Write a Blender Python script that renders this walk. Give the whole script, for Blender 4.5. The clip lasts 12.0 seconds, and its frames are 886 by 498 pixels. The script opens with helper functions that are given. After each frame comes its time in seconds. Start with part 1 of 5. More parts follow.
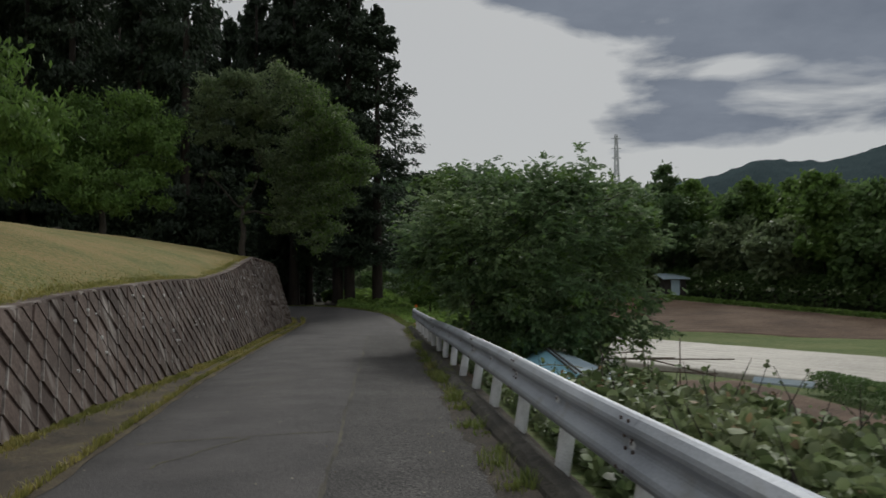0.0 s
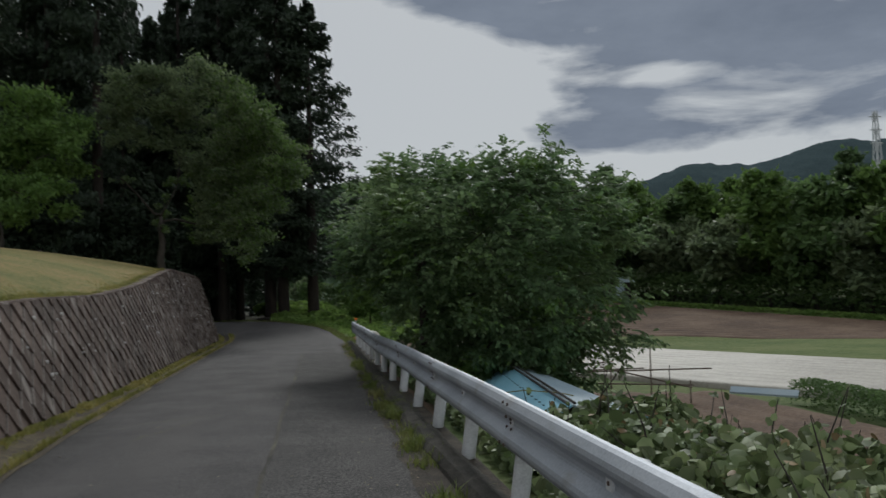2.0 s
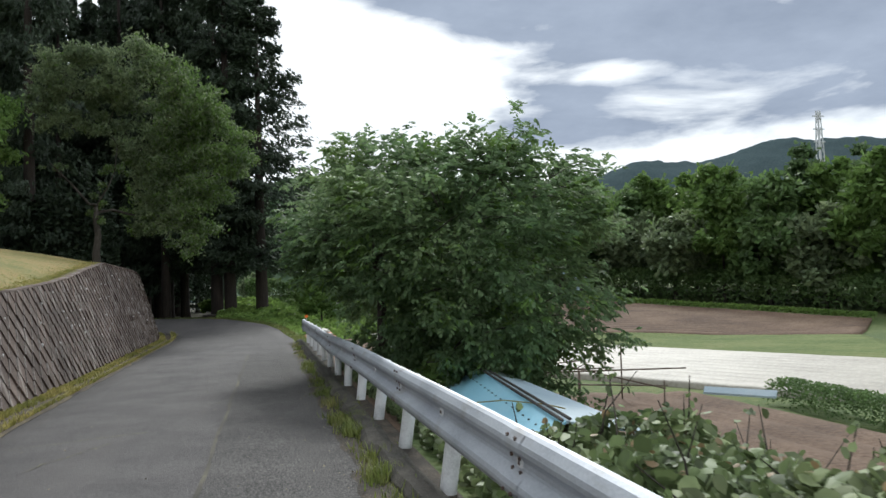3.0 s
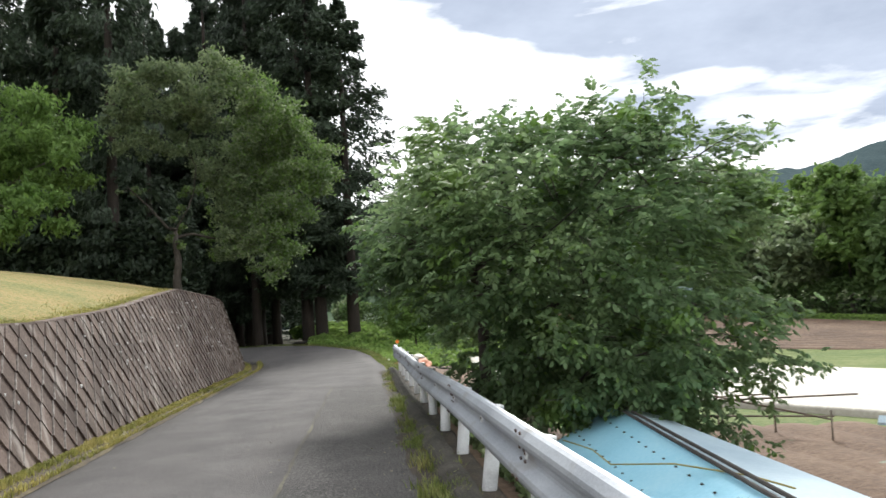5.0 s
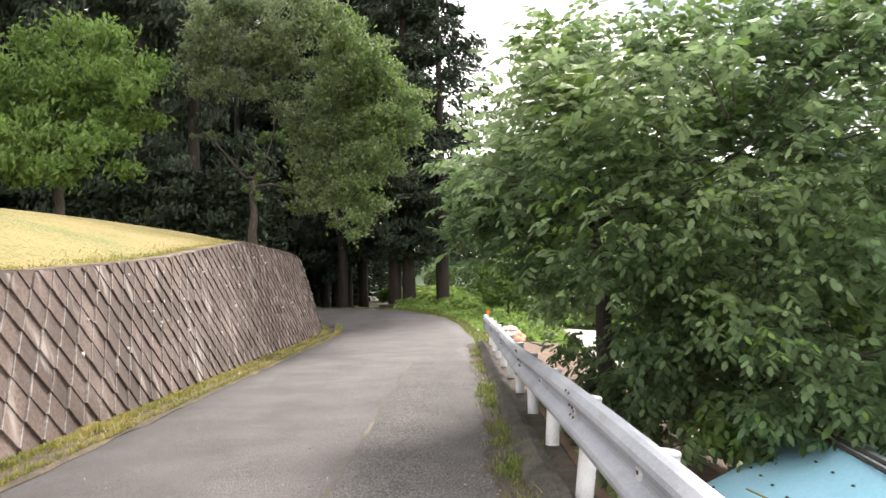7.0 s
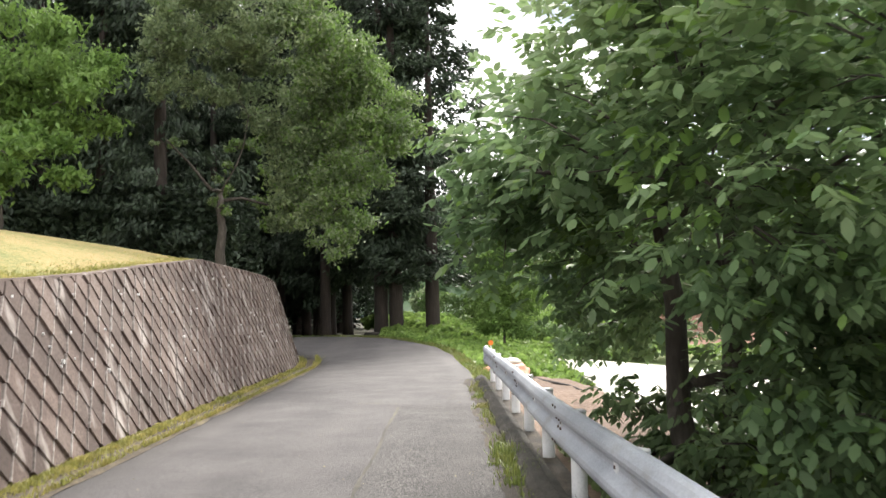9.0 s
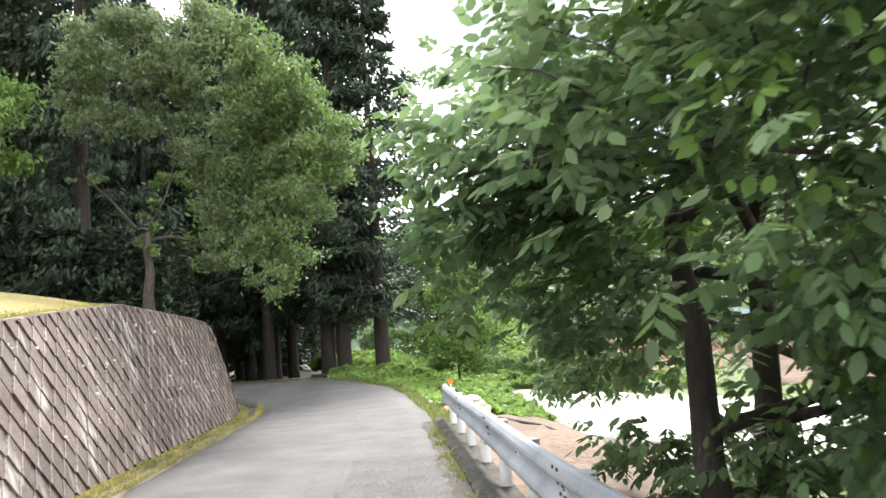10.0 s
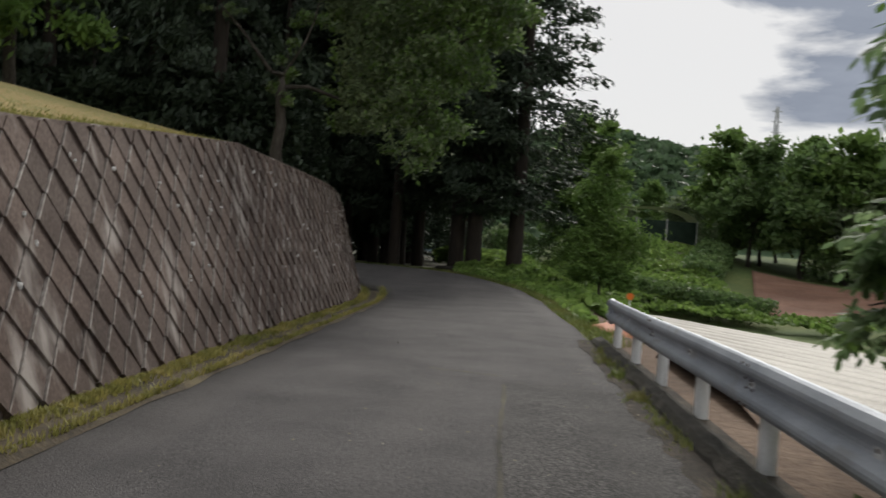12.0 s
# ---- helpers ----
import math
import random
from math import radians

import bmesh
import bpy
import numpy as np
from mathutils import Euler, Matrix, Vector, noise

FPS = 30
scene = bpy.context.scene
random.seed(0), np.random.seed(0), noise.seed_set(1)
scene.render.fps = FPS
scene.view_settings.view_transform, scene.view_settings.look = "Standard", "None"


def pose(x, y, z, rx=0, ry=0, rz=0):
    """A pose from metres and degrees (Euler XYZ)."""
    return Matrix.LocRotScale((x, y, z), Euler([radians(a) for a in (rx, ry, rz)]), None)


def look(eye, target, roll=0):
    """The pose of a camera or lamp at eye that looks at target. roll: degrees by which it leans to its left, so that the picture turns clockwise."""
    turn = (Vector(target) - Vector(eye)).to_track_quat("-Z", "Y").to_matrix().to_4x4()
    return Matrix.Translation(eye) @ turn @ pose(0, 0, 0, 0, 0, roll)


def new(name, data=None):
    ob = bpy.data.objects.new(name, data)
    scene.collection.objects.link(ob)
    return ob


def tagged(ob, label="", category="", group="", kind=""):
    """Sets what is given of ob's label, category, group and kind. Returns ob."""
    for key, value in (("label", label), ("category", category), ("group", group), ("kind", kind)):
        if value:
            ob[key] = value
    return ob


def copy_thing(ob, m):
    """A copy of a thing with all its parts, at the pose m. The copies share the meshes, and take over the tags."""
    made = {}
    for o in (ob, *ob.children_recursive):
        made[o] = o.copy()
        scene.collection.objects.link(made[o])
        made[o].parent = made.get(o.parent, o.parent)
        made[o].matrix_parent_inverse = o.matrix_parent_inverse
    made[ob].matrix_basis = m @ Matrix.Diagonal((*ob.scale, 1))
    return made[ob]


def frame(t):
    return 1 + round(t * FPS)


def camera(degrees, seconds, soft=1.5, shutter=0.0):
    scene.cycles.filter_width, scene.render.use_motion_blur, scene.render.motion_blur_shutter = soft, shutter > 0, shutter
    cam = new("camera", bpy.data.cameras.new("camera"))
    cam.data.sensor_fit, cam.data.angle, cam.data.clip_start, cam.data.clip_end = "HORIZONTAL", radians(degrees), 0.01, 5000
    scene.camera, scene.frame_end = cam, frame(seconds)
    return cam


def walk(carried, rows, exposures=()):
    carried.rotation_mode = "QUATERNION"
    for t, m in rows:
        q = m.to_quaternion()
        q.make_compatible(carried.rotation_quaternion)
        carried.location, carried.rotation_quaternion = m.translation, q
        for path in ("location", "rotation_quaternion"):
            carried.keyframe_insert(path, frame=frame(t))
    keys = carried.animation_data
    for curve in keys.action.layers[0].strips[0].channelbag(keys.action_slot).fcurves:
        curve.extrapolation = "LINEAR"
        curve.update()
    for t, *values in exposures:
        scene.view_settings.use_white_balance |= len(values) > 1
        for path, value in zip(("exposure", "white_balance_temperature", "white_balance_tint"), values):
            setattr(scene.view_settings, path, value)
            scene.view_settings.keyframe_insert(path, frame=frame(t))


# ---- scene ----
cam = camera(54.9, 12.0, shutter=0.4)
METRES, EYE, TILT, LEAN, TURN = 18.85, 1.435, 0.0, 0.0, -4.2
ROWS = [
    (0.0, 0.0, 0.0, 0.0, 0.02, 2.83, 0.39),
    (0.5, -0.0033, 0.0351, 0.0002, 2.02, 2.73, 3.21),
    (1.0, -0.0081, 0.0727, 0.0011, 2.06, 3.1, 2.48),
    (1.5, -0.0065, 0.1097, 0.0015, -0.47, 3.95, 2.67),
    (2.0, -0.0067, 0.1506, 0.0012, -4.11, 3.35, 1.97),
    (2.5, -0.0067, 0.1907, 0.0019, -7.11, 2.48, 1.62),
    (3.0, -0.0093, 0.2357, 0.0014, -7.37, 2.96, 2.04),
    (5.0, -0.0051, 0.3932, 0.0006, -0.98, 4.67, 3.68),
    (5.5, -0.0025, 0.438, 0.0018, 1.11, 4.35, 3.94),
    (6.0, -0.0044, 0.4806, 0.0012, 1.39, 3.26, 2.79),
    (6.5, -0.0064, 0.5244, 0.0014, 2.73, 2.82, 2.15),
    (7.0, -0.0123, 0.5635, 0.0016, 5.13, 2.68, 1.22),
    (9.0, -0.0344, 0.7284, 0.0019, 4.27, 4.43, 1.3),
    (9.5, -0.0375, 0.7695, 0.0031, 2.04, 6.02, 3.84),
    (10.0, -0.0448, 0.8124, 0.0038, 0.84, 6.61, 4.17),
    (10.5, -0.0528, 0.8544, 0.0029, 1.06, 4.04, 3.1),
    (11.0, -0.0631, 0.8983, 0.0013, 6.72, 2.95, 1.93),
    (11.5, -0.0735, 0.9405, -0.0011, 5.19, 1.09, -1.42),
    (12.0, -0.0961, 0.9869, -0.0051, 8.63, 0.15, -4.25),
]
EXPO = [(0.0, -0.8, 6250, 9), (0.5, -0.25, 6200, 9), (0.75, 0.3, 6250, 10), (1.0, 0.6, 6300, 10), (1.25, 0.45, 6250, 10), (1.5, -0.1, 6050, 8), (2.0, -0.75, 6000, 8), (2.5, 0.08, 5950, 8), (3.2, 0.35, 6000, 8), (4.8, 0.8, 6250, 9), (5.5, 1.65, 6400, 14), (6.0, 2.0, 6700, 15), (6.5, 2.0, 6700, 18), (7.0, 1.75, 6700, 16), (9.0, 1.75, 6500, 13), (9.5, 1.75, 6400, 12), (10.0, 2.15, 6250, 11), (10.5, 2.1, 6350, 10), (11.0, 1.1, 6500, 11), (11.5, 0.5, 6400, 10), (12.0, -0.1, 6400, 11)]
walk(cam, [(t, pose(0, 0, EYE, TILT, LEAN, TURN) @ pose(METRES * x, METRES * y, METRES * z, 90 + pitch, roll, yaw)) for t, x, y, z, yaw, pitch, roll in ROWS], EXPO)

# ---------------------------------------------------------------- light
SUN_EL, SUN_AZ = 38.0, 14.0        # degrees above the horizon, degrees to the right of +y
world = bpy.data.worlds.new("overcast_sky")
scene.world = world
world.use_nodes = True
wn, wl = world.node_tree.nodes, world.node_tree.links
wn.clear()


def wnode(kind, **kw):
    n = wn.new(kind)
    for k, v in kw.items():
        n.inputs[k].default_value = v
    return n


w_sky = wn.new("ShaderNodeTexSky")
w_sky.sky_type = "NISHITA"
w_sky.sun_disc = False
w_sky.sun_elevation, w_sky.sun_rotation = radians(SUN_EL), radians(SUN_AZ)
w_blue = wn.new("ShaderNodeVectorMath")
w_blue.operation = "SCALE"
w_blue.inputs["Scale"].default_value = 0.10
wl.new(w_sky.outputs[0], w_blue.inputs[0])
w_co = wn.new("ShaderNodeTexCoord")
# a cloud deck: the direction is projected on a plane overhead, so that clouds flatten towards the horizon
w_sep = wn.new("ShaderNodeSeparateXYZ")
wl.new(w_co.outputs["Generated"], w_sep.inputs[0])


def wmath(op, a, b=None, c=None):
    n = wn.new("ShaderNodeMath")
    n.operation = op
    for k, v in enumerate((a, b, c)):
        if v is None:
            continue
        if isinstance(v, (int, float)):
            n.inputs[k].default_value = v
        else:
            wl.new(v, n.inputs[k])
    return n.outputs[0]


w_den = wmath("ADD", wmath("MAXIMUM", w_sep.outputs[2], 0.0), 0.16)
w_px = wmath("DIVIDE", w_sep.outputs[0], w_den)
w_py = wmath("DIVIDE", w_sep.outputs[1], w_den)
w_cv = wn.new("ShaderNodeCombineXYZ")
wl.new(w_px, w_cv.inputs[0])
wl.new(w_py, w_cv.inputs[1])
sun_way = Vector((math.sin(radians(SUN_AZ)) * math.cos(radians(SUN_EL)), math.cos(radians(SUN_AZ)) * math.cos(radians(SUN_EL)), math.sin(radians(SUN_EL))))
# the deck's ragged front: bearing and height in degrees
w_az = wmath("MULTIPLY", wmath("ARCTAN2", w_sep.outputs[0], w_sep.outputs[1]), 57.296)
w_el = wmath("MULTIPLY", wmath("ARCSINE", w_sep.outputs[2]), 57.296)
w_flat = wn.new("ShaderNodeCombineXYZ")
wl.new(wmath("MULTIPLY", w_az, 0.085), w_flat.inputs[0])
wl.new(wmath("MULTIPLY", w_el, 0.30), w_flat.inputs[1])
w_rag = wnode("ShaderNodeTexNoise", Scale=1.0, Detail=7.0, Roughness=0.55, Distortion=0.3)
wl.new(w_flat.outputs[0], w_rag.inputs["Vector"])
w_front = wmath("SUBTRACT", wmath("ADD", w_az, wmath("MULTIPLY", wmath("MINIMUM", wmath("MAXIMUM", wmath("SUBTRACT", w_el, 15.0), 0.0), 6.0), 2.3)), 17.0)
w_foot = wmath("MULTIPLY", wmath("SUBTRACT", w_el, 9.4), 3.2)
w_back = wmath("MINIMUM", wmath("SUBTRACT", 62.0, w_az), wmath("SUBTRACT", 34.0, w_el))
w_side = wmath("MULTIPLY", wmath("MINIMUM", wmath("MINIMUM", w_front, w_foot), w_back), 0.085)
# a gap in the deck, through which the bright veil shows
w_gx = wmath("DIVIDE", wmath("SUBTRACT", w_az, 22.5), 5.5)
w_gy = wmath("DIVIDE", wmath("SUBTRACT", w_el, 14.1), 1.1)
w_gap = wmath("MAXIMUM", wmath("SUBTRACT", 1.0, wmath("ADD", wmath("MULTIPLY", w_gx, w_gx), wmath("MULTIPLY", w_gy, w_gy))), 0.0)
w_deck = wmath("SUBTRACT", wmath("MINIMUM", wmath("MAXIMUM", w_side, -0.5), 0.30), wmath("MULTIPLY", w_gap, 0.34))
w_dens = wmath("ADD", wmath("ADD", wmath("MULTIPLY", w_rag.outputs["Fac"], 1.5), -0.22), w_deck)
w_ramp = wn.new("ShaderNodeValToRGB")
w_ramp.color_ramp.elements[0].position, w_ramp.color_ramp.elements[0].color = 0.47, (0, 0, 0, 1)
w_ramp.color_ramp.elements[1].position, w_ramp.color_ramp.elements[1].color = 0.74, (1, 1, 1, 1)
wl.new(w_dens, w_ramp.inputs[0])
w_fine = wnode("ShaderNodeTexNoise", Scale=2.2, Detail=6.0, Roughness=0.6)
wl.new(w_cv.outputs[0], w_fine.inputs["Vector"])
w_cloud = wn.new("ShaderNodeMix")
w_cloud.data_type = "RGBA"
w_cloud.inputs["A"].default_value = (0.17, 0.20, 0.26, 1)
w_cloud.inputs["B"].default_value = (0.46, 0.50, 0.57, 1)
wl.new(w_fine.outputs["Fac"], w_cloud.inputs["Factor"])
w_veil = wn.new("ShaderNodeMix")
w_veil.data_type = "RGBA"
w_veil.inputs["Factor"].default_value = 0.9
w_veil.inputs["B"].default_value = (0.88, 0.87, 0.84, 1)
wl.new(w_blue.outputs[0], w_veil.inputs["A"])
w_all = wn.new("ShaderNodeMix")
w_all.data_type = "RGBA"
wl.new(w_ramp.outputs[0], w_all.inputs["Factor"])
wl.new(w_veil.outputs["Result"], w_all.inputs["A"])
wl.new(w_cloud.outputs["Result"], w_all.inputs["B"])
w_bg = wn.new("ShaderNodeBackground")
w_bg.inputs["Strength"].default_value = 1.0
wl.new(w_all.outputs["Result"], w_bg.inputs[0])
w_out = wn.new("ShaderNodeOutputWorld")
wl.new(w_bg.outputs[0], w_out.inputs[0])

sun = new("sun", bpy.data.lights.new("sun", "SUN"))
sun.data.energy, sun.data.angle, sun.data.color = 2.2, radians(12), (1.0, 0.95, 0.86)
sun.matrix_world = look((0, 0, 60), Vector((0, 0, 60)) - sun_way)

# ---------------------------------------------------------------- materials


def material(name, colors, scale=3.0, fine=40.0, rough=0.9, bump=0.3, bump_scale=None, island=0.0, objrand=0.0, metal=0.0, translucent=0.0, coat=0.0, stretch=(1, 1, 1), depth=0.01, streak=None, spec=0.5, grain=0.4, wide=0.15):
    """Two scales of noise mix three colours; a finer one gives the relief. island and objrand vary the value from piece to piece."""
    m = bpy.data.materials.new(name)
    m.use_nodes = True
    n, l = m.node_tree.nodes, m.node_tree.links
    b = n["Principled BSDF"]
    co = n.new("ShaderNodeNewGeometry")
    mp = n.new("ShaderNodeMapping")
    mp.inputs["Scale"].default_value = stretch
    l.new(co.outputs["Position"], mp.inputs[0])
    big = n.new("ShaderNodeTexNoise")
    big.inputs["Scale"].default_value, big.inputs["Detail"].default_value = scale, 4
    small = n.new("ShaderNodeTexNoise")
    small.inputs["Scale"].default_value, small.inputs["Detail"].default_value = fine, 3
    for t in (big, small):
        l.new(mp.outputs[0], t.inputs["Vector"])
    mixf = n.new("ShaderNodeMath")
    mixf.operation = "MULTIPLY_ADD"
    mixf.inputs[1].default_value = 1 - grain
    half = n.new("ShaderNodeMath")
    half.operation = "MULTIPLY"
    half.inputs[1].default_value = grain
    l.new(small.outputs["Fac"], half.inputs[0])
    l.new(big.outputs["Fac"], mixf.inputs[0])
    l.new(half.outputs[0], mixf.inputs[2])
    ramp = n.new("ShaderNodeValToRGB")
    e = ramp.color_ramp.elements
    e[0].position, e[0].color = 0.5 - wide, (*colors[0], 1)
    e[1].position, e[1].color = 0.5 + wide, (*colors[-1], 1)
    if len(colors) == 3:
        mid = e.new(0.5)
        mid.color = (*colors[1], 1)
    l.new(mixf.outputs[0], ramp.inputs[0])
    out = ramp.outputs[0]
    if island or objrand:
        src = n.new("ShaderNodeNewGeometry").outputs["Random Per Island"] if island else n.new("ShaderNodeObjectInfo").outputs["Random"]
        rng = n.new("ShaderNodeMapRange")
        amount = island or objrand
        rng.inputs["To Min"].default_value, rng.inputs["To Max"].default_value = 1 - amount, 1 + amount
        l.new(src, rng.inputs["Value"])
        hsv = n.new("ShaderNodeHueSaturation")
        l.new(rng.outputs[0], hsv.inputs["Value"])
        l.new(out, hsv.inputs["Color"])
        out = hsv.outputs[0]
    if streak:
        # pale runs and blotches that hang down the face
        sm_ = n.new("ShaderNodeMapping")
        sm_.inputs["Scale"].default_value = streak[1]
        l.new(co.outputs["Position"], sm_.inputs[0])
        st = n.new("ShaderNodeTexNoise")
        st.inputs["Scale"].default_value, st.inputs["Detail"].default_value = 1.0, 5
        l.new(sm_.outputs[0], st.inputs["Vector"])
        sr = n.new("ShaderNodeMapRange")
        sr.inputs["From Min"].default_value, sr.inputs["From Max"].default_value, sr.inputs["To Max"].default_value = streak[2], streak[2] + 0.14, streak[3]
        l.new(st.outputs["Fac"], sr.inputs["Value"])
        mx_ = n.new("ShaderNodeMix")
        mx_.data_type = "RGBA"
        mx_.inputs["B"].default_value = (*streak[0], 1)
        l.new(sr.outputs[0], mx_.inputs["Factor"])
        l.new(out, mx_.inputs["A"])
        out = mx_.outputs["Result"]
    l.new(out, b.inputs["Base Color"])
    b.inputs["Roughness"].default_value, b.inputs["Metallic"].default_value = rough, metal
    b.inputs["Specular IOR Level"].default_value = spec
    if coat:
        b.inputs["Coat Weight"].default_value = coat
    if bump:
        bp = n.new("ShaderNodeBump")
        bp.inputs["Strength"].default_value, bp.inputs["Distance"].default_value = bump, depth
        if bump_scale:
            bn = n.new("ShaderNodeTexNoise")
            bn.inputs["Scale"].default_value, bn.inputs["Detail"].default_value = bump_scale, 4
            l.new(mp.outputs[0], bn.inputs["Vector"])
            l.new(bn.outputs["Fac"], bp.inputs["Height"])
        else:
            l.new(small.outputs["Fac"], bp.inputs["Height"])
        l.new(bp.outputs[0], b.inputs["Normal"])
    if translucent:
        tr = n.new("ShaderNodeBsdfTranslucent")
        l.new(out, tr.inputs[0])
        mx = n.new("ShaderNodeMixShader")
        mx.inputs[0].default_value = translucent
        l.new(b.outputs[0], mx.inputs[1])
        l.new(tr.outputs[0], mx.inputs[2])
        l.new(mx.outputs[0], n["Material Output"].inputs[0])
    return m


def leafmat(name, a, b, c, tr=0.35, isl=0.3, spec=0.35):
    return material(name, [a, b, c], 0.5, 4, 0.55 if spec else 1.0, 0.0, island=isl, translucent=tr, spec=spec)


M_asphalt = material("asphalt", [(0.033, 0.0305, 0.031), (0.060, 0.056, 0.057), (0.110, 0.102, 0.101)], 1.1, 85, 0.85, 1.0, 80, depth=0.012, grain=0.74, wide=0.095, streak=((0.102, 0.093, 0.090), (1.5, 0.14, 1), 0.5, 0.3))
M_asphalt_old = material("coarse_asphalt", [(0.020, 0.019, 0.019), (0.050, 0.047, 0.046), (0.15, 0.142, 0.136)], 1.3, 60, 0.9, 1.0, 48, depth=0.02, grain=0.84, wide=0.12)
M_dirt = material("roadside_dirt", [(0.018, 0.015, 0.012), (0.040, 0.032, 0.024), (0.10, 0.08, 0.055)], 3.0, 55, 0.95, 1.0, 60, depth=0.012, grain=0.6, wide=0.12)
M_grass = material("dry_grass", [(0.14, 0.165, 0.045), (0.26, 0.225, 0.078), (0.36, 0.255, 0.11)], 0.55, 15, 0.95, 1.0, 28, depth=0.05, grain=0.58, wide=0.11)
M_strip = material("strip_soil", [(0.035, 0.028, 0.019), (0.075, 0.058, 0.036), (0.14, 0.115, 0.06)], 1.5, 25, 0.95, 0.8, 40, depth=0.02)
M_soil = material("brown_soil", [(0.085, 0.055, 0.038), (0.14, 0.092, 0.062), (0.21, 0.145, 0.10)], 0.3, 8, 0.95, 0.8, 12, depth=0.05)
M_redsoil = material("reddish_soil", [(0.13, 0.065, 0.042), (0.20, 0.105, 0.07), (0.28, 0.16, 0.11)], 0.3, 8, 0.95, 0.8, 12, depth=0.05)
M_meadow = material("meadow", [(0.05, 0.085, 0.022), (0.09, 0.13, 0.035), (0.15, 0.17, 0.055)], 0.15, 5, 0.95, 0.8, 9, depth=0.08)
M_forest_floor = material("forest_floor", [(0.022, 0.022, 0.012), (0.04, 0.035, 0.02), (0.06, 0.07, 0.025)], 0.4, 9, 0.95, 0.8, 12, depth=0.06)
M_concrete = material("weathered_concrete", [(0.060, 0.041, 0.033), (0.105, 0.074, 0.061), (0.18, 0.137, 0.116)], 1.1, 28, 0.92, 0.6, 60, depth=0.006, streak=((0.40, 0.36, 0.33), (3.0, 3.0, 0.9), 0.57, 0.9))
M_block = material("weathered_block", [(0.060, 0.041, 0.033), (0.105, 0.074, 0.061), (0.18, 0.137, 0.116)], 1.1, 28, 0.92, 0.6, 60, depth=0.006, objrand=0.24, streak=((0.40, 0.36, 0.33), (2.6, 2.6, 0.75), 0.565, 0.85))
M_blocks = material("weathered_blocks_far", [(0.060, 0.041, 0.033), (0.105, 0.074, 0.061), (0.18, 0.137, 0.116)], 1.1, 28, 0.92, 0.6, 60, depth=0.006, island=0.24, streak=((0.40, 0.36, 0.33), (2.6, 2.6, 0.75), 0.565, 0.85))
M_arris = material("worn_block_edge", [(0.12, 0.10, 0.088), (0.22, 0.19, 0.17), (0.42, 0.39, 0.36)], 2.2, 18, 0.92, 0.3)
M_kerb = material("mossy_kerb", [(0.016, 0.016, 0.012), (0.038, 0.034, 0.027), (0.085, 0.078, 0.064)], 2.5, 45, 0.95, 1.0, 50, depth=0.02, grain=0.5, wide=0.12)
M_rail = material("galvanised_rail", [(0.30, 0.325, 0.37), (0.41, 0.44, 0.49), (0.51, 0.54, 0.59)], 1.2, 60, 0.5, 0.12, metal=0.35, streak=((0.30, 0.29, 0.28), (9, 2.5, 3), 0.57, 0.6))
M_post = material("white_post_paint", [(0.50, 0.51, 0.52), (0.66, 0.67, 0.68), (0.74, 0.75, 0.76)], 4, 60, 0.55, 0.15)
M_bolt = material("rusty_bolt", [(0.05, 0.035, 0.03), (0.09, 0.06, 0.05), (0.14, 0.09, 0.07)], 20, 90, 0.8, 0.2)
M_orange = material("orange_plastic", [(0.75, 0.16, 0.02), (0.8, 0.2, 0.03), (0.85, 0.24, 0.04)], 9, 60, 0.35, 0.05)
M_salmon = material("salmon_tarp", [(0.50, 0.22, 0.14), (0.60, 0.28, 0.18), (0.68, 0.38, 0.28)], 2, 30, 0.7, 0.4, 12, depth=0.02)
M_rust = material("rusty_sheet", [(0.12, 0.055, 0.035), (0.19, 0.085, 0.05), (0.28, 0.15, 0.10)], 5, 60, 0.9, 0.3)
M_net = material("dark_green_net", [(0.012, 0.026, 0.018), (0.02, 0.04, 0.028), (0.03, 0.055, 0.04)], 1.5, 20, 0.9, 0.4)
M_dark = material("dark_timber", [(0.02, 0.018, 0.016), (0.035, 0.03, 0.026), (0.055, 0.048, 0.04)], 4, 40, 0.9, 0.4)
M_pole = material("weathered_pole", [(0.09, 0.07, 0.055), (0.15, 0.12, 0.095), (0.22, 0.18, 0.15)], 4, 40, 0.9, 0.4)
# lighter than bare steel: the haze before the far pylons is in this colour
M_steel = material("haze_paled_steel", [(0.42, 0.43, 0.44), (0.50, 0.51, 0.53), (0.58, 0.59, 0.61)], 0.2, 4, 0.6, 0.0, metal=0.3)
M_deadleaf = leafmat("withered_leaf", (0.16, 0.11, 0.06), (0.24, 0.17, 0.09), (0.32, 0.24, 0.13), 0.2)
M_litter = material("dry_leaf_litter", [(0.16, 0.13, 0.08), (0.26, 0.22, 0.15), (0.42, 0.38, 0.30)], 3, 30, 0.85, 0.0)
M_blade = leafmat("grass_blade", (0.12, 0.15, 0.04), (0.21, 0.20, 0.07), (0.30, 0.26, 0.105), 0.3, 0.35)
M_verge = leafmat("verge_blade", (0.16, 0.18, 0.045), (0.28, 0.27, 0.08), (0.42, 0.36, 0.13), 0.35, 0.3)
M_weed = leafmat("weed_blade", (0.10, 0.15, 0.035), (0.16, 0.20, 0.05), (0.25, 0.24, 0.085), 0.35, 0.35)
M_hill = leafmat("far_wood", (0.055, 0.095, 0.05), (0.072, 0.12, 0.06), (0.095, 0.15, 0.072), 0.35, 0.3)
# the ridge's green is shifted to blue-grey: haze of distance put into the colour
M_hill_far = leafmat("hazed_distant_wood", (0.050, 0.074, 0.082), (0.064, 0.090, 0.096), (0.080, 0.108, 0.112), 0.0, 0.0, 0.0)
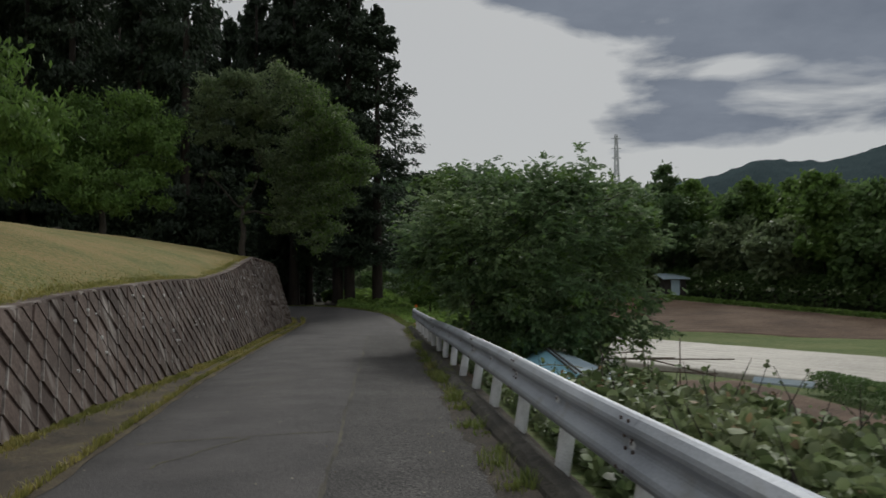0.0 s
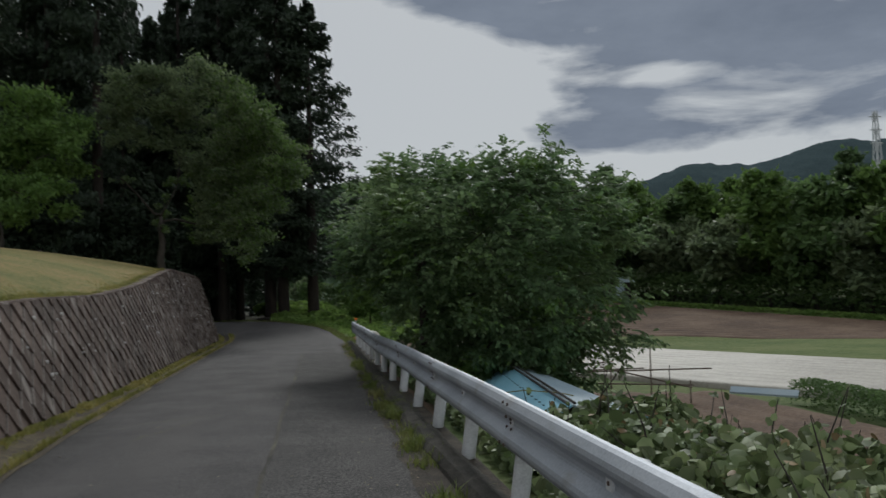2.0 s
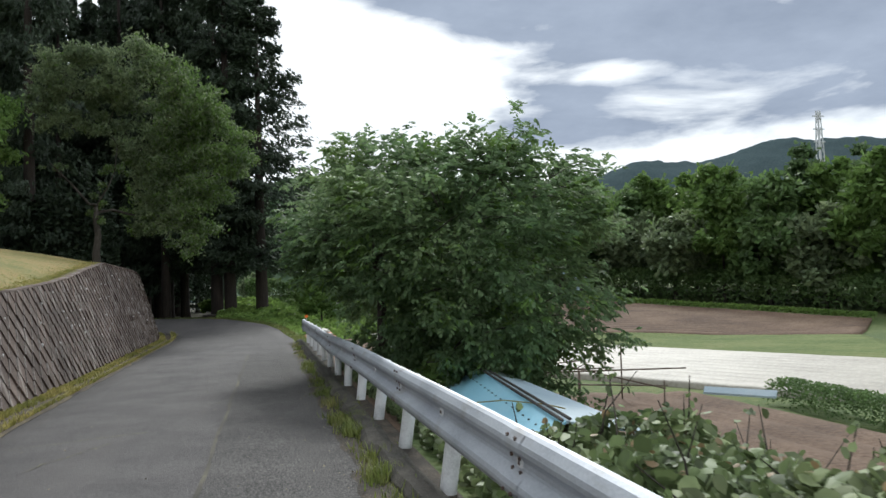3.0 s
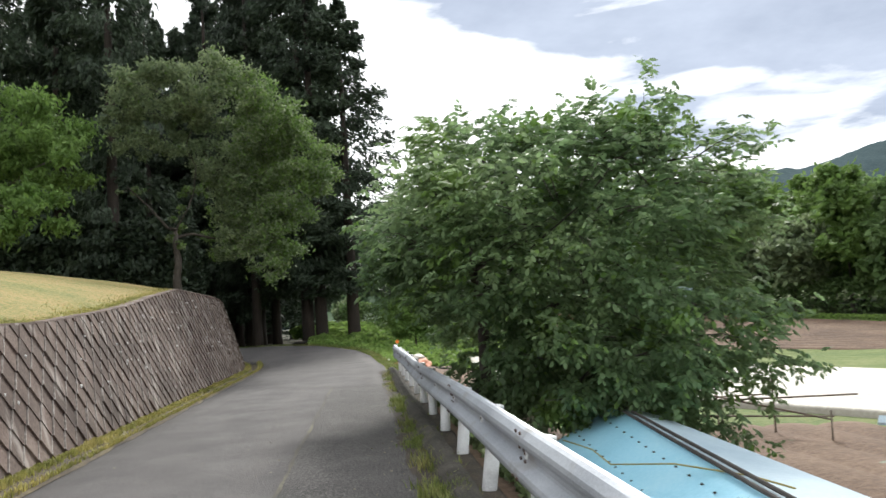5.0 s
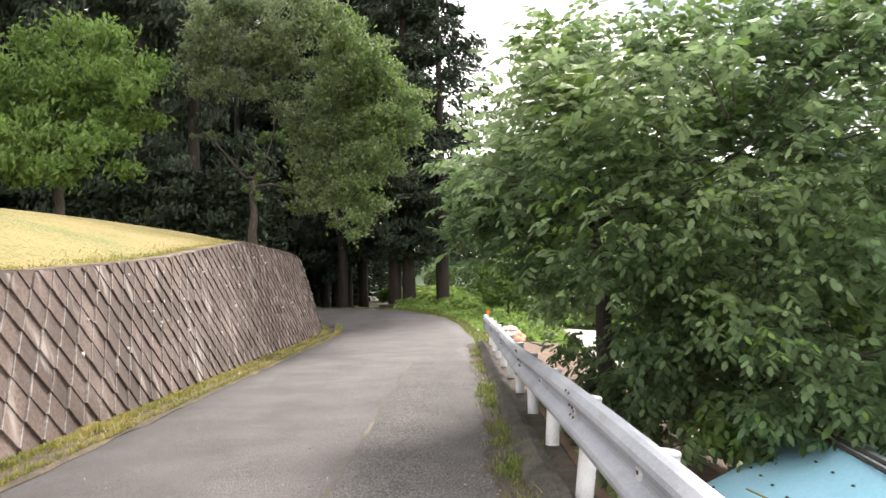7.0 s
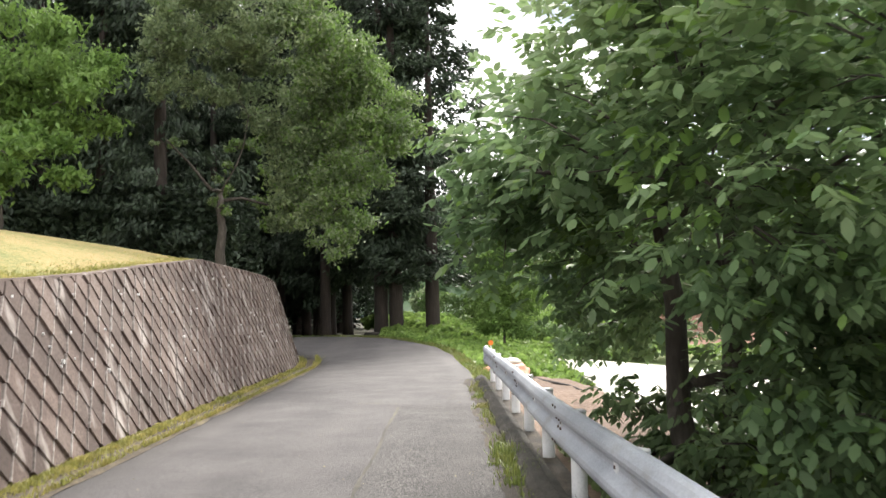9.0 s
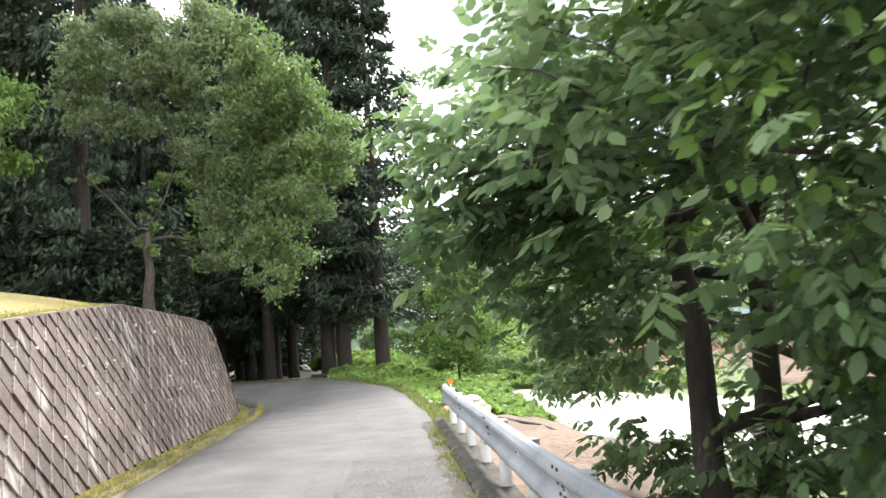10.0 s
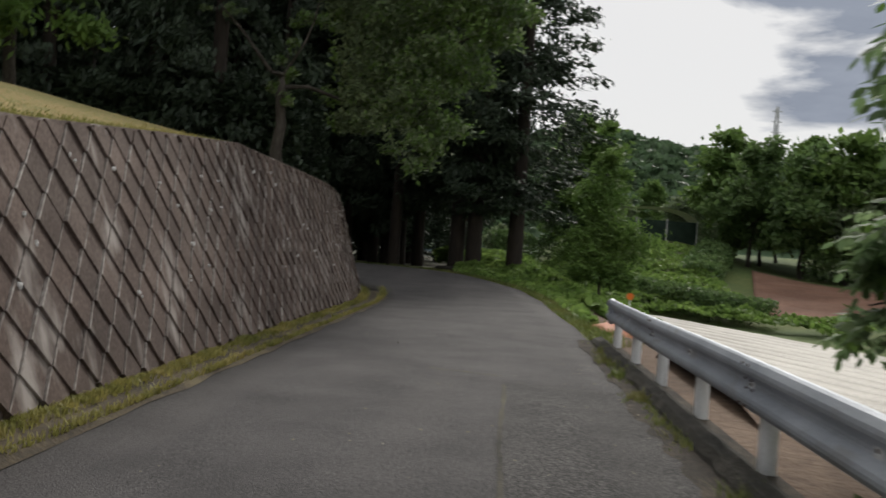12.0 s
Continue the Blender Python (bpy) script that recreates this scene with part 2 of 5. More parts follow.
M_fieldgreen = material("young_crop", [(0.09, 0.13, 0.035), (0.13, 0.17, 0.05), (0.18, 0.20, 0.075)], 0.3, 6, 0.95, 0.6, 10, depth=0.05)
M_blue = material("blue_roof_paint", [(0.24, 0.50, 0.64), (0.29, 0.57, 0.72), (0.36, 0.62, 0.75)], 0.8, 30, 0.5, 0.12)
M_sheet = material("white_plastic", [(0.55, 0.54, 0.51), (0.66, 0.65, 0.62), (0.74, 0.73, 0.70)], 1.5, 12, 0.5, 0.3, 5, depth=0.03)
M_bluegrey = material("greyed_blue_sheet", [(0.30, 0.40, 0.48), (0.38, 0.48, 0.55), (0.46, 0.55, 0.60)], 1.0, 30, 0.5, 0.12)
M_vine = material("dry_vine", [(0.22, 0.19, 0.06), (0.30, 0.26, 0.09), (0.36, 0.31, 0.12)], 4, 40, 0.9, 0.2)
M_moss = material("moss_crack", [(0.05, 0.05, 0.03), (0.11, 0.105, 0.05), (0.18, 0.16, 0.08)], 6, 60, 0.95, 0.3)
M_seam = material("joint_grit", [(0.030, 0.028, 0.024), (0.070, 0.064, 0.050), (0.135, 0.122, 0.085)], 0.8, 45, 0.95, 0.4)
M_lime = material("lime_mark", [(0.55, 0.54, 0.52), (0.66, 0.65, 0.63), (0.74, 0.73, 0.71)], 20, 90, 0.9, 0.2)
M_white = material("white_mulch_sheet", [(0.27, 0.25, 0.21), (0.36, 0.335, 0.285), (0.44, 0.415, 0.36)], 0.35, 9, 0.6, 0.3, 6, depth=0.03)
M_bark = material("grey_bark", [(0.026, 0.021, 0.017), (0.052, 0.044, 0.036), (0.10, 0.088, 0.075)], 3, 22, 0.95, 0.9, 18, stretch=(1, 1, 0.3), depth=0.03)
M_cedarbark = material("cedar_bark", [(0.020, 0.016, 0.013), (0.034, 0.026, 0.021), (0.058, 0.044, 0.036)], 3, 22, 0.95, 0.9, 18, stretch=(1, 1, 0.12), depth=0.03)


M_leaf_near = leafmat("walnut_leaf", (0.100, 0.165, 0.076), (0.148, 0.226, 0.104), (0.220, 0.302, 0.140), 0.58)
M_leaf_grey = leafmat("grey_green_leaf", (0.125, 0.172, 0.090), (0.178, 0.230, 0.122), (0.235, 0.290, 0.150), 0.48)
M_leaf_bright = leafmat("fresh_leaf", (0.09, 0.165, 0.038), (0.125, 0.21, 0.05), (0.165, 0.26, 0.068), 0.45)
M_leaf_mid = leafmat("woodland_leaf", (0.09, 0.155, 0.055), (0.125, 0.20, 0.07), (0.17, 0.25, 0.09), 0.5)
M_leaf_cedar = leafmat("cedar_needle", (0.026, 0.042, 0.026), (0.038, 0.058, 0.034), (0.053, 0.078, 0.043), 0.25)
M_leaf_dark = leafmat("dark_woodland_leaf", (0.06, 0.105, 0.045), (0.085, 0.138, 0.056), (0.115, 0.175, 0.07), 0.45)
M_leaf_ivy2 = leafmat("light_woodland_leaf", (0.09, 0.16, 0.04), (0.125, 0.205, 0.052), (0.165, 0.255, 0.07), 0.45)
M_leaf_ivy = leafmat("kudzu_leaf", (0.14, 0.235, 0.055), (0.19, 0.295, 0.072), (0.25, 0.355, 0.098), 0.5)
M_leaf_bramble = leafmat("bramble_leaf", (0.085, 0.125, 0.05), (0.15, 0.20, 0.085), (0.26, 0.30, 0.15), 0.3, 0.5)

# ---------------------------------------------------------------- building helpers


def mesh_of(name, verts, faces, mats, smooth=False):
    me = bpy.data.meshes.new(name)
    me.from_pydata(verts if isinstance(verts, list) else verts.tolist(), [], faces if isinstance(faces, list) else faces.tolist())
    for m in mats if isinstance(mats, (list, tuple)) else [mats]:
        me.materials.append(m)
    if smooth:
        me.polygons.foreach_set("use_smooth", [True] * len(me.polygons))
    me.update()
    return me


def piece(name, verts, faces, mat, parent=None, label="", smooth=False):
    """One mesh object, under a thing or part if parent is given."""
    ob = new(name, mesh_of(name, verts, faces, mat, smooth))
    if parent:
        ob.parent = parent
    if label:
        ob["label"] = label
    return ob


def part(name, bm, mat, parent, label="", smooth=False):
    me = bpy.data.meshes.new(name)
    bm.to_mesh(me)
    bm.free()
    me.materials.append(mat)
    if smooth:
        me.polygons.foreach_set("use_smooth", [True] * len(me.polygons))
    ob = new(name, me)
    ob.parent = parent
    if label:
        ob["label"] = label
    return ob


def box_bm(x0, y0, z0, x1, y1, z1, bevel=0.0):
    bm = bmesh.new()
    bmesh.ops.create_cube(bm, size=1)
    bmesh.ops.scale(bm, vec=(x1 - x0, y1 - y0, z1 - z0), verts=bm.verts)
    bmesh.ops.translate(bm, vec=((x0 + x1) / 2, (y0 + y1) / 2, (z0 + z1) / 2), verts=bm.verts)
    if bevel:
        bmesh.ops.bevel(bm, geom=list(bm.edges), offset=bevel, segments=2, affect="EDGES")
    return bm


def tube(pts, radii, sides=8, cap=True):
    """A tapered tube along pts: verts and faces."""
    pts = [Vector(p) for p in pts]
    V, F = [], []
    for k, p in enumerate(pts):
        d = (pts[min(k + 1, len(pts) - 1)] - pts[max(k - 1, 0)]).normalized()
        u = d.cross(Vector((0.31, 0.95, 0.1))).normalized() if abs(d.z) > 0.5 else d.cross(Vector((0, 0, 1))).normalized()
        v = d.cross(u)
        for s in range(sides):
            a = 2 * math.pi * s / sides
            V.append(tuple(p + (u * math.cos(a) + v * math.sin(a)) * radii[k]))
    for k in range(len(pts) - 1):
        for s in range(sides):
            a, b = k * sides + s, k * sides + (s + 1) % sides
            F.append((a, b, b + sides, a + sides))
    if cap:
        F.append(tuple(range(sides - 1, -1, -1)))
        F.append(tuple(range((len(pts) - 1) * sides, len(pts) * sides)))
    return V, F


def join(*vfs):
    V, F = [], []
    for v, f in vfs:
        o = len(V)
        V += v
        F += [tuple(i + o for i in q) for q in f]
    return V, F


def leaves(rng, centres, length, width, spread=0.6, droop=0.3, fold=0.25, axis=None):
    """Folded four-cornered leaves at the centres: verts and triangles as arrays."""
    n = len(centres)
    a = rng.uniform(0, 2 * math.pi, n)
    tilt = rng.normal(-droop, spread, n)
    d = np.stack([np.cos(a) * np.cos(tilt), np.sin(a) * np.cos(tilt), np.sin(tilt)], 1)
    if axis is not None:
        d = d * 0.7 + axis
        d /= np.linalg.norm(d, axis=1, keepdims=True) + 1e-9
    r = rng.normal(0, 1, (n, 3))
    r[:, 2] += 1.2
    s = np.cross(d, r)
    s /= np.linalg.norm(s, axis=1, keepdims=True) + 1e-9
    up = np.cross(s, d)
    L = (length * rng.uniform(0.65, 1.25, n))[:, None]
    W = (width * rng.uniform(0.7, 1.2, n))[:, None]
    c = np.asarray(centres)
    base, tip = c - d * L * 0.5, c + d * L * 0.5 - up * L * 0.12
    left, right = c - d * L * 0.08 + s * W * 0.5 - up * W * fold, c - d * L * 0.08 - s * W * 0.5 - up * W * fold
    V = np.stack([base, left, tip, right], 1).reshape(-1, 3)
    i = np.arange(n)[:, None] * 4
    F = np.concatenate([i + [0, 2, 1], i + [0, 3, 2]], 1).reshape(-1, 3)
    return V, F


# ---------------------------------------------------------------- the lie of the land
WALL_Y = [-16, 8, 20, 26, 32, 35.6, 37.4, 39.0, 40.4, 41.4, 42.2, 42.9, 44.2, 60]
WALL_X = [-3.4, -3.4, -3.4, -3.58, -3.75, -3.82, -3.88, -3.97, -4.13, -4.4, -5.0, -6.8, -40, -120]
TOP_Y = [-16, 5, 9, 11.4, 16, 19.5, 23, 25, 28, 31, 38, 44, 50]
TOP_Z = [1.1, 1.15, 1.3, 1.47, 1.68, 1.76, 1.98, 2.14, 2.44, 2.71, 2.7, 2.5, 2.2]
BATTER = 0.3
ROAD_R = [(1.0, -16), (1.0, 10), (1.02, 25), (1.0, 36), (0.6, 43.5), (0.0, 47.5), (-1.0, 50.5), (-2.3, 53.8), (-3.6, 55.8), (-5.6, 58), (-9, 60), (-15, 62), (-26, 64)]
ROAD_L = [(-2.45, -16), (-2.5, 6), (-2.95, 14), (-3.2, 25), (-3.38, 34), (-3.48, 38.6), (-3.62, 40.8), (-4.05, 42.8), (-5.6, 46.2), (-9, 49.8), (-14, 53), (-24, 55.5)]


def xb(y):
    return np.interp(y, WALL_Y, WALL_X)


def topz(y):
    return np.interp(y, TOP_Y, TOP_Z)


def sm(a, b, v):
    t = np.clip((np.asarray(v, float) - a) / (b - a), 0, 1)
    return t * t * (3 - 2 * t)


def road_right(y):
    return np.interp(y, [p[1] for p in ROAD_R], [p[0] for p in ROAD_R])


def road_left(y):
    return np.interp(y, [p[1] for p in ROAD_L], [p[0] for p in ROAD_L])


def climb(y):
    """The lane rises a little towards its bend."""
    return 0.5 * sm(38, 58, y)


def ground_z(x, y):
    """Height of the ground sheet: the road's bench, the lawn above the wall, the valley with its fields and the rising slopes."""
    x, y = np.asarray(x, float), np.asarray(y, float)
    u = x - xb(y)
    t = topz(y)
    lawn = (t - 0.04) + (4.15 - t) * (1 - np.exp(-np.maximum(0, -u - BATTER * t - 0.2) / 5.5)) + 0.08 * np.maximum(0, -u - 18)
    lawn = lawn * (1 - sm(42, 50, y)) + sm(42, 50, y) * (0.3 + 0.06 * np.maximum(0, -u))
    lawn = np.minimum(lawn, 14)
    shoulder = 1.6 * sm(21, 27, y) * (1 - sm(33, 37, y))
    right = x - np.where(y < 34, 1.62 + shoulder, np.maximum(road_right(y), -2.4) + 0.6 + shoulder)
    width = 4.5 - 2.6 * sm(21, 27, y) * (1 - sm(33, 40, y))
    drop = -1.5 * sm(0, 1, right / width) * (1 - sm(42, 54, y) * (1 - sm(1.5, 4, right)))
    rise_l = np.minimum(np.maximum(0.17 * np.maximum(0, y - 67), 0.095 * np.maximum(0, y - 47) * (1 - sm(2, 4.5, x))), 6.2)
    rise_r = np.minimum(0.072 * np.maximum(0, y - 48), 5)
    f = sm(14, 24, x)
    rise = (rise_l * (1 - f) + rise_r * f) * sm(1.5, 9, right)
    low = np.where(right > 0, drop + rise, 0) - 0.05 + climb(y) * (1 - sm(1.5, 4, x))
    return np.where(u < -BATTER * t - 0.09, lawn, low)


def gz(x, y):
    return float(ground_z(x, y))

# ---------------------------------------------------------------- large structure


def spread(a, b, near, far, centre):
    """Grid lines from a to b, near apart at centre and growing outwards."""
    out, v, s = [centre], centre, near
    while v < b:
        v += s
        s = min(s * 1.12, far)
        out.append(min(v, b))
    v, s = centre, near
    while v > a:
        v -= s
        s = min(s * 1.12, far)
        out.insert(0, max(v, a))
    return np.array(out)


def build_ground():
    us = np.concatenate([spread(-400, -1.0, 0.5, 60, -1.0), [-0.6, -0.3, -0.13, -0.06, 0.1, 0.4, 0.8], spread(1.2, 500, 0.35, 60, 4.4)])
    ys = np.concatenate([spread(-260, 37.4, 0.8, 60, 20), np.arange(38, 60, 0.35), spread(60.3, 900, 0.8, 60, 61)])
    us, ys = np.unique(us.round(3)), np.unique(ys.round(3))
    U, Y = np.meshgrid(us, ys)
    near = 1 - sm(30, 200, np.abs(U))
    X = U + (xb(np.minimum(Y, 42.4)) - BATTER * topz(Y)) * near
    Z = ground_z(X, Y)
    bump = np.array([noise.noise((float(a) * 0.6, float(b) * 0.6, 0)) for a, b in zip(X.ravel(), Y.ravel())]).reshape(X.shape)
    off = np.abs(X - (road_left(Y) + road_right(Y)) / 2) > 3.2
    Z = Z + np.where(off & (X > -60), bump * 0.05, 0)
    nx, ny = len(us), len(ys)
    V = np.stack([X.ravel(), Y.ravel(), Z.ravel()], 1)
    i = (np.arange(ny - 1)[:, None] * nx + np.arange(nx - 1)[None]).ravel()
    F = np.stack([i, i + 1, i + nx + 1, i + nx], 1)
    me = mesh_of("ground", V, F, [M_meadow, M_grass, M_forest_floor, M_soil], True)
    cx, cy = V[F].mean(1)[:, 0], V[F].mean(1)[:, 1]
    u = cx - xb(cy)
    mat = np.zeros(len(F), int)
    mat[(u < -0.25) & (cy < 43) & (cx > -34)] = 1
    mat[(cy >= 43) & (cx < np.maximum(road_right(cy) + 0.6, np.where(cy > 57, -4.0, -99)))] = 2
    mat[(cx < -24) & (cy > 20)] = 2
    mat[(cx > 1.2) & (cx < 4.4) & (cy > 14) & (cy < 47)] = 3
    mat[(cx > 1.2) & (cx < 7) & (cy > 33) & (cy < 45)] = 3
    me.polygons.foreach_set("material_index", mat.tolist())
    ob = new("ground", me)
    tagged(ob, "ground of mown lawn, meadow and bare soil", "ground", kind="structure")


def build_road():
    n = 160
    yl = np.interp(np.linspace(0, 1, n), np.linspace(0, 1, len(ROAD_L)), [p[1] for p in ROAD_L])
    xl = road_left(yl)
    yr = np.interp(np.linspace(0, 1, n), np.linspace(0, 1, len(ROAD_R)), [p[1] for p in ROAD_R])
    xr = road_right(yr)
    V, F = [], []
    cols = 9
    for k in range(n):
        for c in range(cols):
            f = c / (cols - 1)
            V.append((xl[k] + (xr[k] - xl[k]) * f, yl[k] + (yr[k] - yl[k]) * f, 0.03 * math.sin(math.pi * f) + float(climb(yl[k] + (yr[k] - yl[k]) * f))))
        V.append((xr[k] + 0.02, yr[k], -0.08 + float(climb(yr[k]))))
        V.append((xl[k] - 0.02, yl[k], -0.08 + float(climb(yl[k]))))
    w = cols + 2
    for k in range(n - 1):
        a, b = k * w, (k + 1) * w
        for c in range(cols):
            F.append((a + c, a + c + 1, b + c + 1, b + c))
        F.append((a + cols + 1, a, b, b + cols + 1))
    ob = piece("road", V, F, M_asphalt, smooth=True)
    tagged(ob, "worn grey asphalt lane bending away into the wood", "road", kind="structure")
    # the older, coarser strip along the guardrail, a little lower at its seam
    V, F = [], []
    ys = np.linspace(-15, 27.6, 60)
    for k, y in enumerate(ys):
        x0 = -0.41 + 0.012 * math.sin(y * 1.7)
        for x in (x0, x0 + 0.35, 0.3, 0.65, road_right(y) - 0.01):
            f = (x - road_left(y)) / (road_right(y) - road_left(y))
            V.append((x, y, 0.03 * math.sin(math.pi * f) + 0.005))
    for k in range(len(ys) - 1):
        for c in range(4):
            F.append((k * 5 + c, k * 5 + c + 1, k * 5 + c + 6, k * 5 + c + 5))
    tagged(piece("road_patch", V, F, M_asphalt_old, smooth=True), "strip of older coarse asphalt beside the guardrail", "road", kind="structure")


def wall_line():
    ys = [float(v) for v in np.arange(-15.5, 38, 0.5)] + [38.3, 39.0, 39.7, 40.4, 40.9, 41.4, 41.8, 42.2, 42.55, 42.9]
    return [(float(xb(y)), y) for y in ys]


def build_wall():
    pts = wall_line()
    V, F = [], []
    for x, y in pts:
        t = float(topz(y))
        k = pts.index((x, y))
        a, b = pts[max(0, k - 1)], pts[min(len(pts) - 1, k + 1)]
        d = Vector((b[0] - a[0], b[1] - a[1], 0)).normalized()
        nrm = Vector((-d.y, d.x, 0))         # into the bank
        for off, z in ((-0.0, -0.15), (BATTER * t, t), (BATTER * t + 0.32, t), (0.5, -0.15)):
            V.append((x + nrm.x * off, y + nrm.y * off, z))
    for k in range(len(pts) - 1):
        a, b = k * 4, k * 4 + 4
        for c in range(4):
            F.append((a + c, a + (c + 1) % 4, b + (c + 1) % 4, b + c))
    F += [(0, 3, 2, 1), tuple(len(V) - 4 + i for i in range(4))]
    ob = piece("wall_retaining", V, F, M_concrete)
    tagged(ob, "battered retaining wall of weathered diamond concrete blocks", "retaining wall", kind="structure")
    return ob


build_ground()
build_road()
wall = build_wall()


def build_dirt():
    """Dirt and leaf mould washed against the kerb."""
    V, F = [], []
    ys = np.arange(-12, 33.4, 0.12)
    for y in ys:
        a = 0.80 + 0.14 * noise.noise((2, y * 0.7, 0)) + 0.07 * noise.noise((5, y * 3.1, 0))
        for x in (a, (a + 1.13) / 2, 1.13):
            f = (x - float(road_left(y))) / float(road_right(y) - road_left(y))
            V.append((x, y, 0.03 * max(0, math.sin(math.pi * min(1, f))) + (0.0065 if x == a else 0.016)))
    for k in range(len(ys) - 1):
        for c in range(2):
            F.append((k * 3 + c, k * 3 + c + 1, k * 3 + c + 4, k * 3 + c + 3))
    tagged(piece("kerb_dirt", V, F, M_dirt, smooth=True), "dark dirt and leaf mould along the kerb", "dirt", kind="structure")


build_dirt()

# ---------------------------------------------------------------- guardrail
RAIL_X, POST_X, POST_Y0, POST_N = 1.22, 1.385, -3.35, 19
RAIL_END = 32.45


def lean(y):
    """Outward lean of the rail and its posts, degrees: knocked outwards along the first stretch."""
    return 9.0 * (1 - float(sm(14, 22, y)))


def rail_x(y):
    return RAIL_X + 0.11 * lean(y) / 9.0


def build_rail():
    g = new("guardrail")
    tagged(g, "galvanised W-beam guardrail on white posts beside the lane", "guardrail")
    # W profile (offset towards the road, height)
    prof = [(0.0, 0.85), (-0.028, 0.85), (-0.05, 0.838), (-0.078, 0.80), (-0.083, 0.775), (-0.076, 0.75), (-0.022, 0.70), (-0.015, 0.687), (-0.015, 0.663), (-0.022, 0.65), (-0.076, 0.60), (-0.083, 0.575), (-0.078, 0.55), (-0.05, 0.512), (-0.028, 0.5), (0.0, 0.5)]
    inner = [(x + 0.008, min(0.842, max(0.508, z))) for x, z in reversed(prof)]
    ring = prof + inner
    ys = list(np.arange(-3.9, RAIL_END, 0.5)) + [RAIL_END]
    V, F = [], []
    n = len(ring)
    for y in ys:
        for ox, z in ring:
            V.append((rail_x(y) + 0.07 + ox + (z - 0.67) * 0.012 * lean(y), y, z - 0.09 + 0.006 * math.sin(y * 0.8)))
    for k in range(len(ys) - 1):
        for c in range(n):
            F.append((k * n + c, (k + 1) * n + c, (k + 1) * n + (c + 1) % n, k * n + (c + 1) % n))
    F.append(tuple(range(n)))
    F.append(tuple((len(ys) - 1) * n + c for c in range(n - 1, -1, -1)))
    piece("beam", V, F, M_rail, g, "galvanised corrugated steel beam")
    bolt_v, bolt_f = tube([(0, 0, 0), (-0.012, 0, 0)], [0.013, 0.011], 6)
    bolt = mesh_of("bolt", bolt_v, bolt_f, M_bolt)
    for k in range(POST_N):
        y = POST_Y0 + 2 * k
        a = math.tan(radians(lean(y)))
        foot = POST_X + 0.02
        v, f = tube([(foot, y, -0.25), (foot, y, 0.0), (foot + a * 0.5, y, 0.5), (foot + a * 0.66, y, 0.665), (foot + a * 0.67, y, 0.68)], [0.065] * 4 + [0.045], 14)
        post = piece("post", v, f, M_post, g, "white painted steel post", True)
        v, f = tube([(foot + a * 0.66, y, 0.67), (foot + a * 0.675, y, 0.69), (foot + a * 0.68, y, 0.697)], [0.069, 0.066, 0.03], 14)
        piece("cap", v, f, M_post, post, "", True)
        br = box_bm(rail_x(y) + 0.045, y - 0.05, 0.52, foot + a * 0.55, y + 0.05, 0.65, 0.006)
        part("bracket", br, M_post, g)
        splice = k % 2 == 0
        spots = [(0.0, 0.62)] + ([(dy, dz) for dy in (-0.07, 0.07) for dz in (0.755, 0.655, 0.585, 0.485)] if splice else [])
        for dy, z in spots:
            o = new("bolt", bolt)
            o.parent = g
            deep = 0.064 + float(np.interp(z + 0.06, [q[1] for q in reversed(prof[1:15])], [q[0] for q in reversed(prof[1:15])]))
            o.location = (rail_x(y) + deep + (z - 0.61) * 0.012 * lean(y), y + dy, z - 0.03)
        if splice:
            V, F = [], []
            for yy in (y - 0.16, y + 0.16):
                for ox, z in prof:
                    V.append((rail_x(yy) + 0.066 + ox + (z - 0.67) * 0.012 * lean(yy), yy, z - 0.09 + 0.006 * math.sin(yy * 0.8)))
            m = len(prof)
            for c in range(m - 1):
                F.append((c, c + m, c + m + 1, c + 1))
            piece("lap_plate", V, F, M_rail, g)
    # rounded end with its reflector
    V, F = tube([(RAIL_X + 0.04, RAIL_END + 0.02, 0.40), (RAIL_X + 0.04, RAIL_END + 0.06, 0.47), (RAIL_X + 0.04, RAIL_END + 0.06, 0.69), (RAIL_X + 0.04, RAIL_END + 0.02, 0.76)], [0.05, 0.06, 0.06, 0.05], 10)
    piece("end_cap", V, F, M_rail, g, smooth=True)
    V, F = tube([(RAIL_X + 0.05, 30.7, 0.78), (RAIL_X + 0.05, 30.7, 0.87)], [0.012, 0.012], 8)
    piece("reflector_stem", V, F, M_post, g)
    V, F = tube([(RAIL_X + 0.05, 30.68, 0.905), (RAIL_X + 0.05, 30.72, 0.905)], [0.05, 0.045], 14)
    piece("reflector", V, F, M_orange, g, "round orange reflector")
    return g


build_rail()


